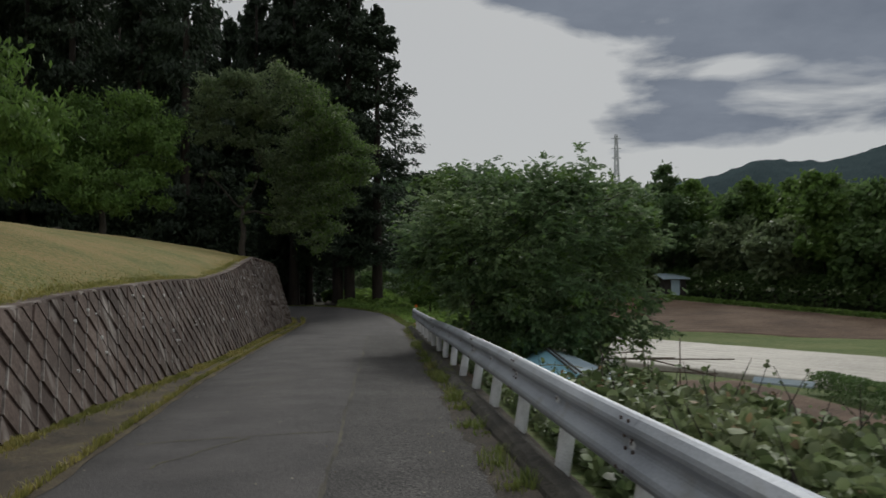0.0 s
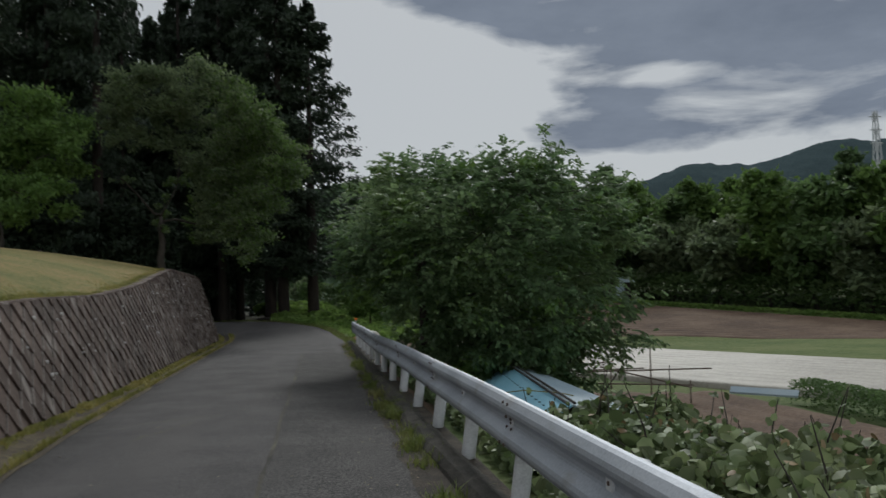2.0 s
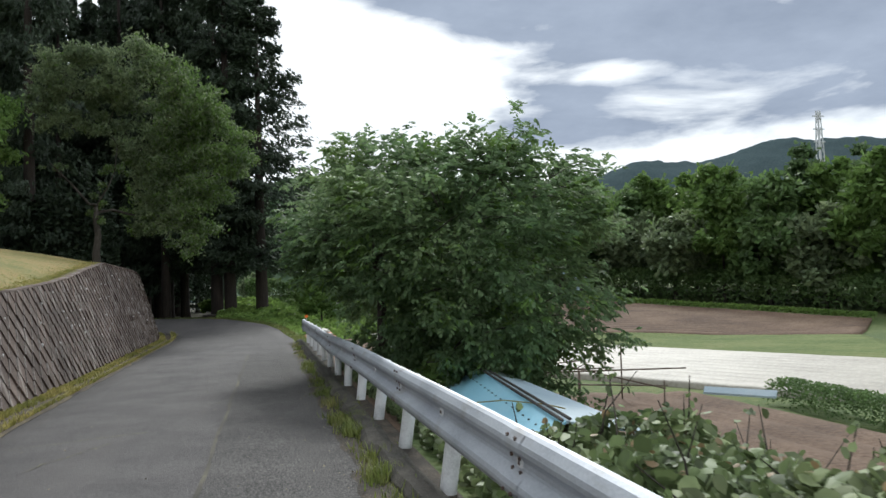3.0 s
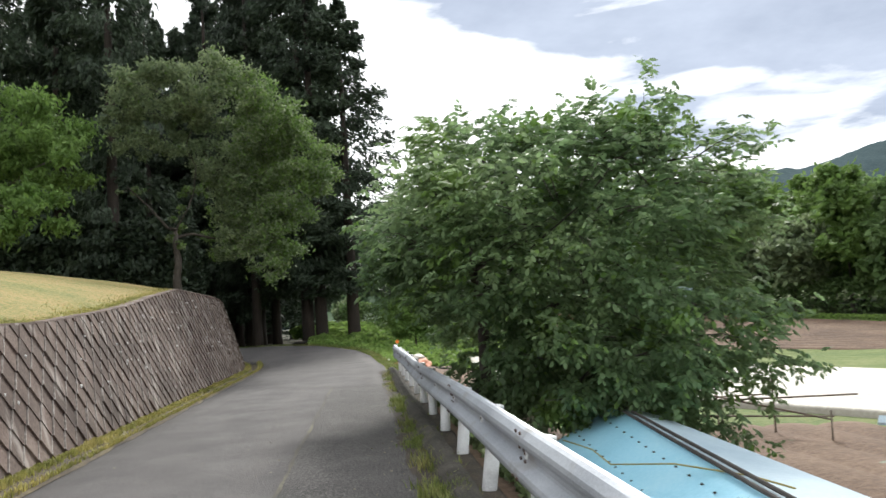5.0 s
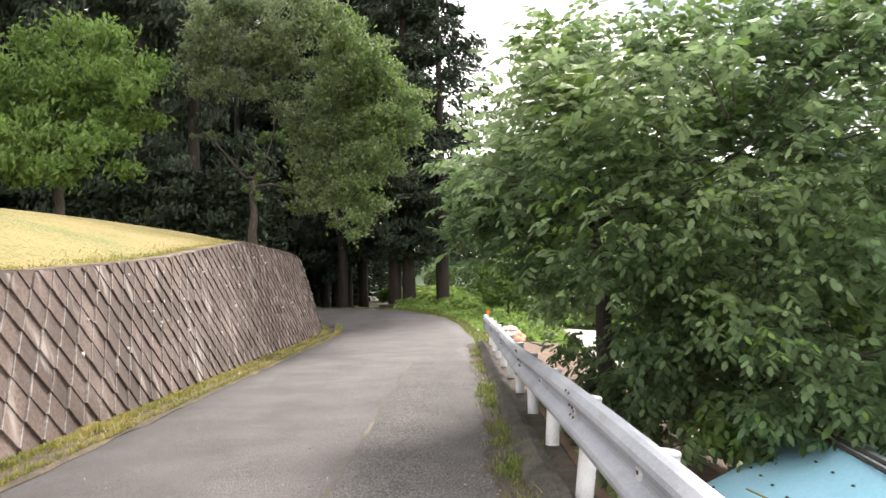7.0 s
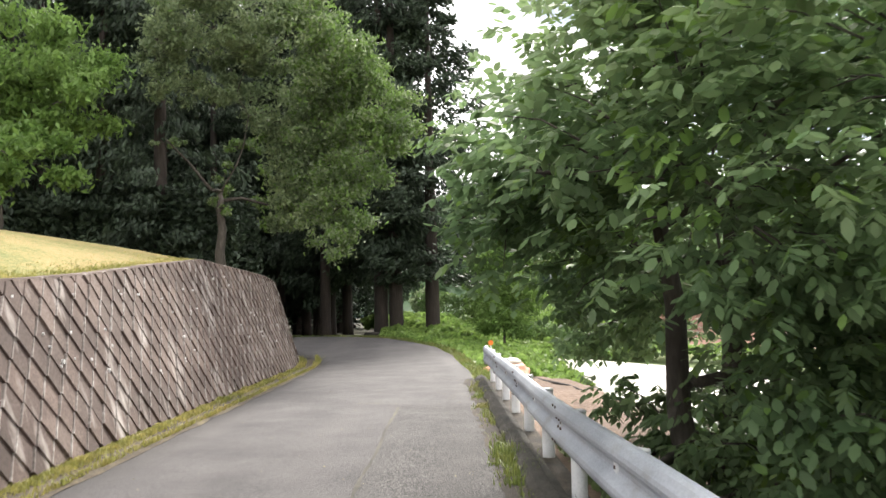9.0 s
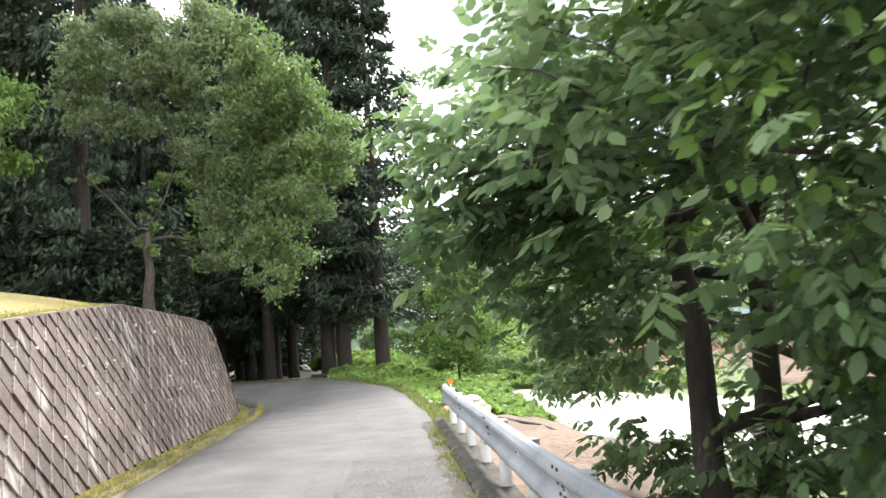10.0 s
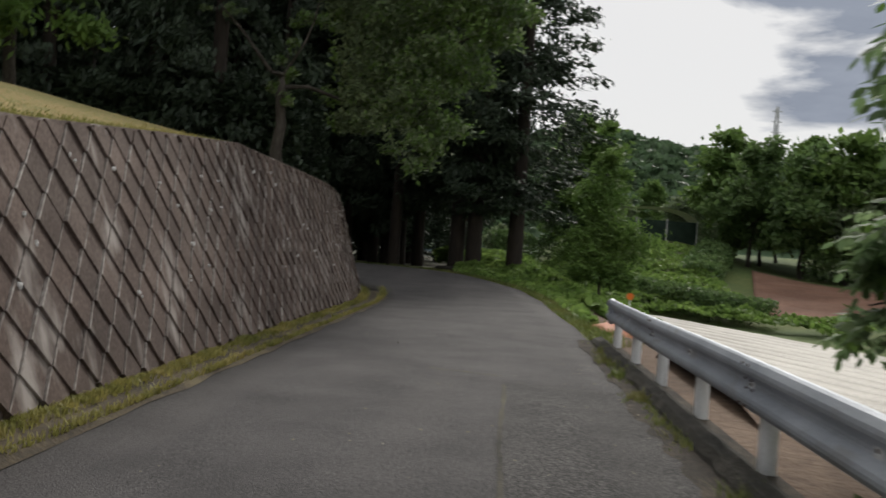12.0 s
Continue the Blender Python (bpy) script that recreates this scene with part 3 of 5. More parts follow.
def build_kerb():
    V, F = [], []
    ys = np.arange(-15, 33.2, 0.2)
    for y in ys:
        w = 0.03 * noise.noise((0, y * 1.3, 0)) + 0.012 * noise.noise((3, y * 6, 0))
        x = 1.02 + 0.1 * (1 - float(sm(6, 14, y))) + w
        r = 0.022 * noise.noise((9, y * 4.5, 0))
        for dx, z in ((-0.03, -0.05), (0.0, 0.05 + w), (0.05, 0.105 + w + r), (0.16, 0.115 - w - r), (0.255, 0.07 + r), (0.275, -0.2)):
            V.append((x + dx, y, z))
    for k in range(len(ys) - 1):
        for c in range(5):
            F.append((k * 6 + c, k * 6 + c + 1, k * 6 + c + 7, k * 6 + c + 6))
    F += [tuple(range(6)), tuple(len(V) - 1 - i for i in range(6))]
    tagged(piece("kerb", V, F, M_kerb, smooth=False), "dark crumbling asphalt kerb under the guardrail", "kerb", kind="structure")
    V, F = [], []
    ys = np.arange(-15, 33.6, 0.5)
    for y in ys:
        w = 0.012 * noise.noise((7, y * 2.3, 0))
        for x, z in ((1.2, -0.2), (1.2, 0.0 + w), (1.48, -0.01 + w), (1.51, -0.03), (1.53, -0.5)):
            V.append((x, y, z))
    for k in range(len(ys) - 1):
        for c in range(4):
            F.append((k * 5 + c, k * 5 + c + 1, k * 5 + c + 6, k * 5 + c + 5))
    F += [tuple(range(5)), tuple(len(V) - 1 - i for i in range(5))]
    tagged(piece("rail_footing", V, F, M_dirt, smooth=False), "low concrete footing strip that carries the guardrail posts", "footing", kind="structure")


build_kerb()

# ---------------------------------------------------------------- trees


def grow(rng, base, top, lobes, trunk_r, leafcount, leaf, mat, bark, name, label, fork=0.35, lean_to=(0, 0), trunks=1, leafdroop=0.3, clump=0.55, bare=True, cat="tree", twigs=3, fill=0.15, keep=None, flat=0.3, spray=None, second=None):
    """A broadleaf tree: trunks, limbs to the lobes of the crown, twigs, and leaf clumps on the twigs. lobes: (x, y, z, rx, ry, rz)."""
    bx, by, bz = base
    t = new(name)
    t.location = base
    tagged(t, label, cat)
    wood = []
    cl = []
    weights = np.array([l[3] * l[4] * l[5] for l in lobes]) ** 0.67
    weights /= weights.sum()
    for j in range(trunks):
        ang = 2 * math.pi * j / max(1, trunks) + rng.uniform(0, 1)
        off = 0.0 if trunks == 1 else trunk_r * 1.3
        s = Vector((off * math.cos(ang), off * math.sin(ang), -0.25))
        f = Vector((lean_to[0] * fork + off * 2.5 * math.cos(ang), lean_to[1] * fork + off * 2.5 * math.sin(ang), top * fork))
        q1 = s.lerp(f, 0.3) + Vector((rng.normal(0, trunk_r * 0.3), rng.normal(0, trunk_r * 0.3), 0))
        q2 = s.lerp(f, 0.55) + Vector((rng.normal(0, trunk_r * 0.4), rng.normal(0, trunk_r * 0.4), 0))
        q3 = s.lerp(f, 0.8) + Vector((rng.normal(0, trunk_r * 0.3), rng.normal(0, trunk_r * 0.3), 0))
        wood.append(tube([s, s + Vector((0, 0, 0.35)), q1, q2, q3, f], [trunk_r * 1.4, trunk_r, trunk_r * 0.88, trunk_r * 0.78, trunk_r * 0.66, trunk_r * 0.5], 10))
        nodes = [(f, 0.42)] + [(s.lerp(f, q), 0.42) for q in (0.45, 0.6, 0.75, 0.9)]
        order = sorted(range(len(lobes)), key=lambda q: (Vector(lobes[q][:3]) - Vector(base) - f).length)
        for li in order:
            l = lobes[li]
            if trunks > 1 and li % trunks != j:
                continue
            c = Vector(l[:3]) - Vector(base)
            f0, thick = min(nodes, key=lambda q: (q[0] - c).length + 0.3 * (q[0] - f).length + max(0, q[0].z - c.z) * 0.5)
            m1 = f0.lerp(c, 0.5) + Vector((rng.normal(0, 0.2), rng.normal(0, 0.2), 0.10 * (c - f0).length))
            wood.append(tube([f0, m1, c, c + (c - m1) * 0.3], [trunk_r * thick, trunk_r * thick * 0.75, trunk_r * thick * 0.5, trunk_r * 0.05], 6))
            nodes += [(m1, thick * 0.75), (c, max(0.12, thick * 0.5))]
            k = max(6, int(twigs * 14 * weights[li] * len(lobes) / 4))
            for _ in range(k):
                d = rng.normal(0, 1, 3)
                d /= np.linalg.norm(d)
                rr = rng.uniform(0.55, 1.08)
                e = c + Vector((d[0] * l[3] * rr, d[1] * l[4] * rr, d[2] * l[5] * rr))
                if keep and not keep(np.array([e + Vector(base)]))[0]:
                    continue
                q = c.lerp(e, rng.uniform(0.3, 0.7))
                wood.append(tube([q, q.lerp(e, 0.5) + Vector((0, 0, 0.05)), e], [trunk_r * 0.07, trunk_r * 0.045, trunk_r * 0.02], 4, False))
                cl.append((e, min(l[3], l[4], l[5]) * clump, weights[li] / k))
                cl.append((c.lerp(e, 0.72), min(l[3], l[4], l[5]) * clump, weights[li] / k * fill * 4))
    v, fa = join(*wood)
    piece("trunk", v, fa, bark, t, smooth=True)
    w = np.array([c[2] for c in cl])
    w /= w.sum()
    pick = rng.choice(len(cl), leafcount, p=w)
    cen = np.array([c[0] for c in cl])[pick]
    rad = np.array([c[1] for c in cl])[pick][:, None]
    g = rng.normal(0, 1, (leafcount, 3)) * np.array([0.5, 0.5, flat])
    at = cen + g * rad
    if keep:
        at = at[keep(at + np.array(base))]
    if spray:
        heart = np.mean([l[:3] for l in lobes], 0) - np.array(base)
        out = at - heart
        out /= np.linalg.norm(out, axis=1, keepdims=True) + 1e-9
        if keep:
            clear = keep(at + out * spray[1] + np.array(base))
            at, out = at[clear], out[clear]
        V, F = sprays(rng, at, out, spray[0], spray[1], leaf[0], leaf[1])
    else:
        V, F = leaves(rng, at, leaf[0], leaf[1], 0.5, leafdroop)
    ob = new("crown", mesh_of("crown", V, F, [mat] + ([second[0]] if second else [])))
    if second:
        # climbing growth of another green on part of the crown
        c = V[F].mean(1)[::2] + np.array(base)
        ob.data.polygons.foreach_set("material_index", np.repeat(second[1](c, rng.random(len(c))).astype(int), 2).tolist())
    ob.parent = t
    return t


def sprays(rng, at, out, pairs, reach, length, width):
    """Arching compound leaves: leaflets in pairs along a drooping midrib that starts at a point and heads out. Verts and triangles."""
    n = len(at)
    d = out * 0.8 + rng.normal(0, 0.6, (n, 3))
    d[:, 2] = d[:, 2] * 0.5 + 0.1
    d /= np.linalg.norm(d, axis=1, keepdims=True) + 1e-9
    s = np.cross(d, np.array([0, 0, 1.0]) + rng.normal(0, 0.25, (n, 3)))
    s /= np.linalg.norm(s, axis=1, keepdims=True) + 1e-9
    up = np.cross(s, d)
    R = (reach * rng.uniform(0.6, 1.25, n))[:, None]
    Vs = []
    for k in range(pairs + 1):
        f = 0.2 + 0.8 * k / pairs
        root = at + d * R * f + up * R * (0.12 * f - 0.42 * f * f)
        for side in ((-1, 1) if k < pairs else (0,)):
            way = d * (0.55 if side else 1.0) + s * side * 0.85 - up * (0.28 + 0.5 * f) + rng.normal(0, 0.16, (n, 3))
            way /= np.linalg.norm(way, axis=1, keepdims=True)
            flat = np.cross(way, up + s * side * 0.2)
            flat /= np.linalg.norm(flat, axis=1, keepdims=True) + 1e-9
            nrm = np.cross(flat, way)
            L = (length * rng.uniform(0.75, 1.2, n))[:, None] * (1.0 - 0.25 * abs(f - 0.6))
            W = width * L / length
            wing = [(0.22, 0.42), (0.62, 0.46)]
            rim = [root + way * L * a + flat * W * b * e - nrm * (W * 0.2 * b + L * 0.1 * a * a) for e in (1, -1) for a, b in (wing if e > 0 else wing[::-1])]
            Vs.append(np.stack([root, rim[0], rim[1], root + way * L - nrm * L * 0.14, rim[2], rim[3]], 1))
    V = np.stack(Vs, 1).reshape(-1, 3)
    i = np.arange(len(V) // 6)[:, None] * 6
    F = np.concatenate([i + [0, 3, 2, 1], i + [0, 5, 4, 3]], 1).reshape(-1, 4)
    return V, F


def cedar_mesh(rng, height, radius, bare, count, length, width):
    """Verts and faces of a cedar's needles: drooping branches in whorls, each a fan of hanging sprays."""
    C, A = [], []
    zs = np.sort(rng.uniform(bare, height, int(height * 7)))
    for z in zs:
        f = (z - bare) / (height - bare)
        r = radius * (1 - f) ** 0.65 * min(1, 0.55 + f * 3) * rng.uniform(0.45, 1.28) + 0.15
        a = rng.uniform(0, 2 * math.pi)
        m = max(8, int(count / len(zs)))
        s = rng.uniform(0.12, 1, m) ** 0.6
        side = rng.normal(0, 0.17, m) * (0.4 + s) * r * 0.6
        x = np.cos(a) * s * r - np.sin(a) * side
        y = np.sin(a) * s * r + np.cos(a) * side
        zz = z + 0.25 * s * r - 0.33 * (s * r) ** 1.35 * 0.5 + rng.normal(0, 0.16, m)
        C.append(np.stack([x, y, zz], 1))
        A.append(np.tile([math.cos(a) * 0.6, math.sin(a) * 0.6, -0.55], (m, 1)))
    C, A = np.concatenate(C), np.concatenate(A)
    return leaves(rng, C, length, width, 0.6, 0.3, 0.3, A)


def cedars():
    rng = np.random.default_rng(11)
    kinds = []
    for h, r, b in ((24, 2.9, 3.2), (27, 3.2, 3.6), (21, 2.7, 1.6), (25, 3.0, 2.4)):
        t = new("cedar_tree")
        tagged(t, "tall dark cedar with a bare lower trunk", "tree", "cedars of the wood")
        v, f = tube([(0, 0, -0.4), (0, 0, 0.5), (0.05, 0.03, h * 0.4), (0, 0.05, h * 0.97)], [0.36, 0.29, 0.2, 0.03], 9)
        piece("trunk", v, f, M_cedarbark, t, smooth=True)
        V, F = cedar_mesh(rng, h, r, b, 17000, 0.33, 0.13)
        ob = new("crown", mesh_of("crown", V, F, M_leaf_cedar))
        ob.parent = t
        kinds.append(t)
    deep = []
    for h, r, b in ((25, 3.2, 2.4), (23, 3.0, 1.8)):
        t = new("cedar_tree")
        tagged(t, "tall dark cedar with a bare lower trunk", "tree", "cedars of the wood")
        v, f = tube([(0, 0, -0.4), (0, 0, 0.5), (0.05, 0.03, h * 0.4), (0, 0.05, h * 0.97)], [0.36, 0.29, 0.2, 0.03], 7)
        piece("trunk", v, f, M_cedarbark, t, smooth=True)
        V, F = cedar_mesh(rng, h, r, b, 3600, 0.66, 0.27)
        ob = new("crown", mesh_of("crown", V, F, M_leaf_cedar))
        ob.parent = t
        deep.append(t)
    spots = []
    fixed = [(-2.05, 57.0), (-2.85, 57.5), (-0.2, 56.6), (-5.25, 63.6), (-6.3, 64.2), (-6.95, 63.4), (-7.8, 64.6), (-3.1, 61.2)]
    for y in np.arange(46.5, 78, 2.9):
        for x in np.arange(-50, -3, 3.1):
            px, py = x + rng.uniform(-1.2, 1.2), y + rng.uniform(-1.2, 1.2)
            beyond = px > float(road_right(py)) + 1.5 and px < -4.6 and py > 60.5
            if px > float(road_left(py)) - 1.5 and not beyond:
                continue
            if px < -34 and py > 54:
                continue
            spots.append((px, py))
    for x in np.arange(-30, 1, 3.3):
        for y in (88, 92, 97):
            px, py = x + rng.uniform(-1.2, 1.2), y + rng.uniform(-1.2, 1.2)
            if px < -3:
                spots.append((px, py))
    for x in np.arange(-50, -20, 4):
        for y in (34.5, 38.5, 42.5):
            px, py = x + rng.uniform(-1.2, 1.2), y + rng.uniform(-1.2, 1.2)
            spots.append((px, py))
    placed = []
    for k, (x, y) in enumerate(fixed + spots):
        front = k < len(fixed) or (y < 51.5 and x > -24) or (x > -13.5 and y < 66)
        src = kinds[1 if k == 2 else k % 4 if k < 8 else 2 + k % 2] if front else deep[k % 2]
        s = float(rng.uniform(0.86, 1.12))
        m = pose(x, y, gz(x, y) - 0.05, 0, 0, float(rng.uniform(0, 360)))
        if src not in placed:
            src.matrix_basis = m
            placed.append(src)
            big = src
        else:
            big = copy_thing(src, m)
        if k == 2:
            big.scale = (1.3, 1.3, 0.74)
        elif k < 8:
            big.scale = (1.28, 1.28, 1.15) if k in (0, 1, 7) else (1.05, 1.05, 1.1)


cedars()
rngt = np.random.default_rng(5)


def open_side(c):
    """The crown of the broad tree lifts clear of the lane, and is open below along the guardrail."""
    x, y, z = c[:, 0], c[:, 1], c[:, 2]
    lane = x > np.where(y > 20.2, 0.12, 0.52)
    past = (x < -0.35 + 0.36 * (y - 18.7)) & (y > 18.8) & (z < 1.55 + 0.33 * (y - 18.7))
    under = (x < 0.15 + 0.44 * (y - 15.3)) & (y < 20.6) & (z < 1.35) & (z > 0.5)
    return lane & ~past & ~under


# the broad tree that overhangs the guardrail
grow(rngt, (2.62, 20.95, -0.95), 5.4, [(0.95, 20.6, 2.6, 0.9, 1.3, 0.85), (1.9, 18.6, 2.2, 1.2, 1.3, 1.1), (3.0, 17.8, 2.6, 1.3, 1.3, 1.1), (4.3, 18.4, 3.08, 1.3, 1.4, 1.15), (2.6, 20.0, 3.48, 1.5, 1.5, 1.0), (5.4, 20.3, 2.3, 1.3, 1.5, 1.4), (1.7, 22.6, 2.88, 1.4, 1.4, 1.1), (4.2, 22.6, 2.88, 1.6, 1.5, 1.2), (3.2, 17.6, 0.8, 1.1, 0.9, 0.75), (4.1, 17.6, 1.1, 1.3, 1.1, 0.85), (5.2, 19.0, 0.8, 1.2, 1.2, 0.8), (3.0, 24.2, 1.5, 1.0, 0.9, 0.8), (3.4, 19.6, 1.6, 1.4, 1.2, 0.9), (2.2, 24.6, 1.25, 0.6, 0.8, 0.55), (2.2, 23.0, 1.6, 0.7, 0.9, 0.6), (3.6, 19.0, 0.7, 1.2, 1.0, 0.8), (3.4, 20.8, 0.9, 1.1, 1.0, 0.9), (4.6, 21.2, 0.8, 1.2, 1.1, 0.9), (1.9, 21.6, 1.9, 0.8, 0.9, 0.7), (3.4, 18.6, 1.5, 1.2, 1.0, 0.8), (2.6, 21.8, 0.3, 0.9, 0.8, 0.6), (3.3, 18.7, 3.58, 1.2, 1.2, 0.7), (4.9, 19.0, 3.48, 1.0, 1.1, 0.75), (5.6, 19.4, 2.78, 0.8, 1.0, 0.9), (3.5, 21.5, 3.78, 1.3, 1.2, 0.8), (2.2, 20.1, 0.05, 0.6, 0.6, 0.45), (1.9, 21.3, 0.0, 0.5, 0.8, 0.45), (1.6, 19.4, 3.18, 0.9, 1.1, 0.7), (2.6, 18.8, 0.9, 0.7, 0.8, 0.6), (3.0, 19.9, 0.3, 0.8, 0.8, 0.6), (1.3, 20.0, 2.5, 0.8, 0.9, 0.5), (2.1, 20.5, 2.7, 0.9, 0.9, 0.6), (2.8, 18.3, 0.2, 0.8, 0.7, 0.5), (3.7, 18.1, 0.1, 0.9, 0.7, 0.6), (4.7, 18.4, 0.1, 1.0, 0.8, 0.7), (2.7, 17.5, 0.4, 0.6, 0.5, 0.3), (3.5, 17.3, 0.5, 0.7, 0.5, 0.3)],
     0.13, 15500, (0.108, 0.055), M_leaf_near, M_bark, "walnut_tree", "spreading broadleaf tree overhanging the guardrail", trunks=2, twigs=6, clump=0.42, fork=0.58, fill=0.06, flat=0.3, keep=open_side, spray=(3, 0.22),
     second=(M_leaf_bright, lambda c, r: (np.sin(c[:, 0] * 5.1) + np.sin(c[:, 1] * 4.3) + np.sin(c[:, 2] * 6.7) + r > 2.2) | (r < 0.05)))
# grey-green tree above the end of the wall, its curtain of creeper hanging over the lane
grow(rngt, (-6.2, 38.9, gz(-6.2, 38.9)), 9, [(-5.2, 38.8, 10.9, 1.5, 1.5, 0.9), (-6.9, 38.8, 10.5, 1.4, 1.5, 0.8), (-8.0, 38.7, 9.4, 0.9, 1.2, 0.5), (-3.6, 38.9, 10.1, 1.4, 1.5, 0.9), (-2.3, 39, 9.0, 1.2, 1.4, 0.9), (-1.4, 39, 7.8, 1.0, 1.2, 0.9), (-0.8, 38.8, 6.9, 0.7, 1.0, 0.7), (-2.0, 39.2, 6.4, 1.0, 1.2, 1.0), (-2.5, 39.3, 5.0, 0.9, 1.1, 0.9), (-2.9, 39.6, 3.9, 0.7, 0.9, 0.7), (-4.9, 39.6, 9.7, 1.6, 1.3, 0.6), (-3.4, 39.8, 7.6, 1.1, 1.1, 1.0), (-6.4, 39.2, 9.7, 1.4, 1.2, 0.5), (-3.8, 39.8, 4.8, 0.8, 0.8, 1.0), (-3.2, 39.5, 8.6, 1.3, 1.2, 0.8), (-6.15, 38.8, 5.3, 0.3, 0.3, 1.1), (-5.5, 38.8, 6.6, 0.5, 0.4, 0.3), (-7.6, 38.5, 6.7, 0.8, 0.6, 0.12), (-1.9, 38.9, 8.4, 0.8, 0.9, 0.6), (-4.5, 40.0, 7.8, 1.2, 1.0, 1.1), (-4.3, 40.2, 6.2, 1.0, 0.9, 1.0), (-4.6, 40.3, 4.9, 0.9, 0.8, 0.9), (-7.6, 39.4, 8.6, 0.9, 1.0, 0.6), (-5.9, 39.6, 8.4, 0.9, 0.9, 0.6), (-3.4, 39.6, 6.0, 0.9, 0.9, 0.9)],
     0.16, 54000, (0.18, 0.078), M_leaf_grey, M_bark, "hillside_tree", "grey-green tree leaning over the end of the wall, hung with creeper", trunks=1, fork=0.26, leafdroop=0.5, fill=0.05, flat=0.36, clump=0.42, twigs=5,
     second=(M_leaf_ivy2, lambda c, r: r < np.clip(0.1 + 0.2 * (c[:, 0] + 4.6) + 0.7 * (c[:, 2] < 7.2) * (c[:, 0] < -5), 0.04, 0.6)))
# fresh green tree at the edge of the lawn
grow(rngt, (-11.6, 36.5, gz(-11.6, 36.5)), 7, [(-10.4, 36, 8.6, 1.9, 2, 1.3), (-9.4, 35.6, 7.3, 1.3, 1.4, 0.9), (-12.2, 36.5, 8.0, 2.0, 2, 1.5), (-9.6, 33.2, 5.4, 1.7, 1.5, 0.9), (-11.6, 34, 5.9, 1.9, 1.6, 1.1), (-13.8, 35, 6.4, 1.8, 1.6, 1.3)],
     0.16, 25000, (0.23, 0.095), M_leaf_bright, M_bark, "lawn_tree", "fresh green broadleaf tree at the lawn's edge", twigs=4, leafdroop=0.6, fill=0.06, clump=0.45, flat=0.32)
# nearer tree on the lawn, of which one drooping bough reaches towards the lane
grow(rngt, (-9.4, 14.6, gz(-9.4, 14.6)), 4.5, [(-6.5, 14.2, 4.6, 1.5, 1.4, 0.8), (-6.0, 13.8, 3.7, 1.1, 1.1, 0.65), (-8.6, 14.4, 5.6, 1.7, 1.6, 1.0), (-10.5, 15, 5.2, 1.7, 1.6, 1.2)],
     0.13, 16000, (0.17, 0.06), M_leaf_bright, M_bark, "chestnut_tree", "light green chestnut tree with drooping boughs", twigs=3, leafdroop=0.8)
# young tree past the end of the guardrail
grow(rngt, (2.9, 50, gz(2.9, 50)), 4.6, [(2.9, 50, 3.4, 1.1, 1.1, 1.3), (2.4, 50, 1.9, 1.0, 1.0, 0.9), (3.6, 50.2, 2.1, 1.0, 1.0, 1.0), (3.0, 50, 4.8, 0.6, 0.6, 0.8), (2.9, 49.6, 0.8, 1.5, 1.2, 0.7)],
     0.08, 14000, (0.2, 0.09), M_leaf_bright, M_bark, "young_tree", "young bushy green tree beside the field corner", twigs=3)

# ---------------------------------------------------------------- beside the rail: brambles, shed, weeds


def round_leaves(rng, centres, size, normals_up=0.9):
    """Broad six-cornered leaves, cupped a little."""
    n = len(centres)
    nrm = rng.normal(0, 1, (n, 3)) * 0.85 + np.array([0, -0.25, normals_up])
    nrm /= np.linalg.norm(nrm, axis=1, keepdims=True)
    a = rng.normal(0, 1, (n, 3))
    d = a - nrm * (a * nrm).sum(1, keepdims=True)
    d /= np.linalg.norm(d, axis=1, keepdims=True)
    s = np.cross(nrm, d)
    L = (size * rng.uniform(0.55, 1.25, n))[:, None]
    c = np.asarray(centres)
    pts = [(-0.5, 0.0, 0.0), (-0.32, 0.36, -0.07), (0.12, 0.4, -0.09), (0.58, 0.0, -0.12), (0.12, -0.4, -0.09), (-0.32, -0.36, -0.07)]
    V = np.stack([c + d * L * p[0] + s * L * p[1] + nrm * L * p[2] for p in pts], 1).reshape(-1, 3)
    i = np.arange(n)[:, None] * 6
    F = np.concatenate([i + [0, 3, 2], i + [0, 2, 1], i + [0, 4, 3], i + [0, 5, 4]], 1).reshape(-1, 3)
    return V, F


def canopy_z(x, y):
    """Top of the bramble thicket."""
    top = 0.30 - 1.3 * sm(2.8, 9.5, x) - 0.35 * (1 - sm(1.6, 2.6, x))
    return top - 0.5 * sm(11.2, 13.6, y) - 0.4 * sm(7, 11.5, y) * sm(3.2, 5, x)


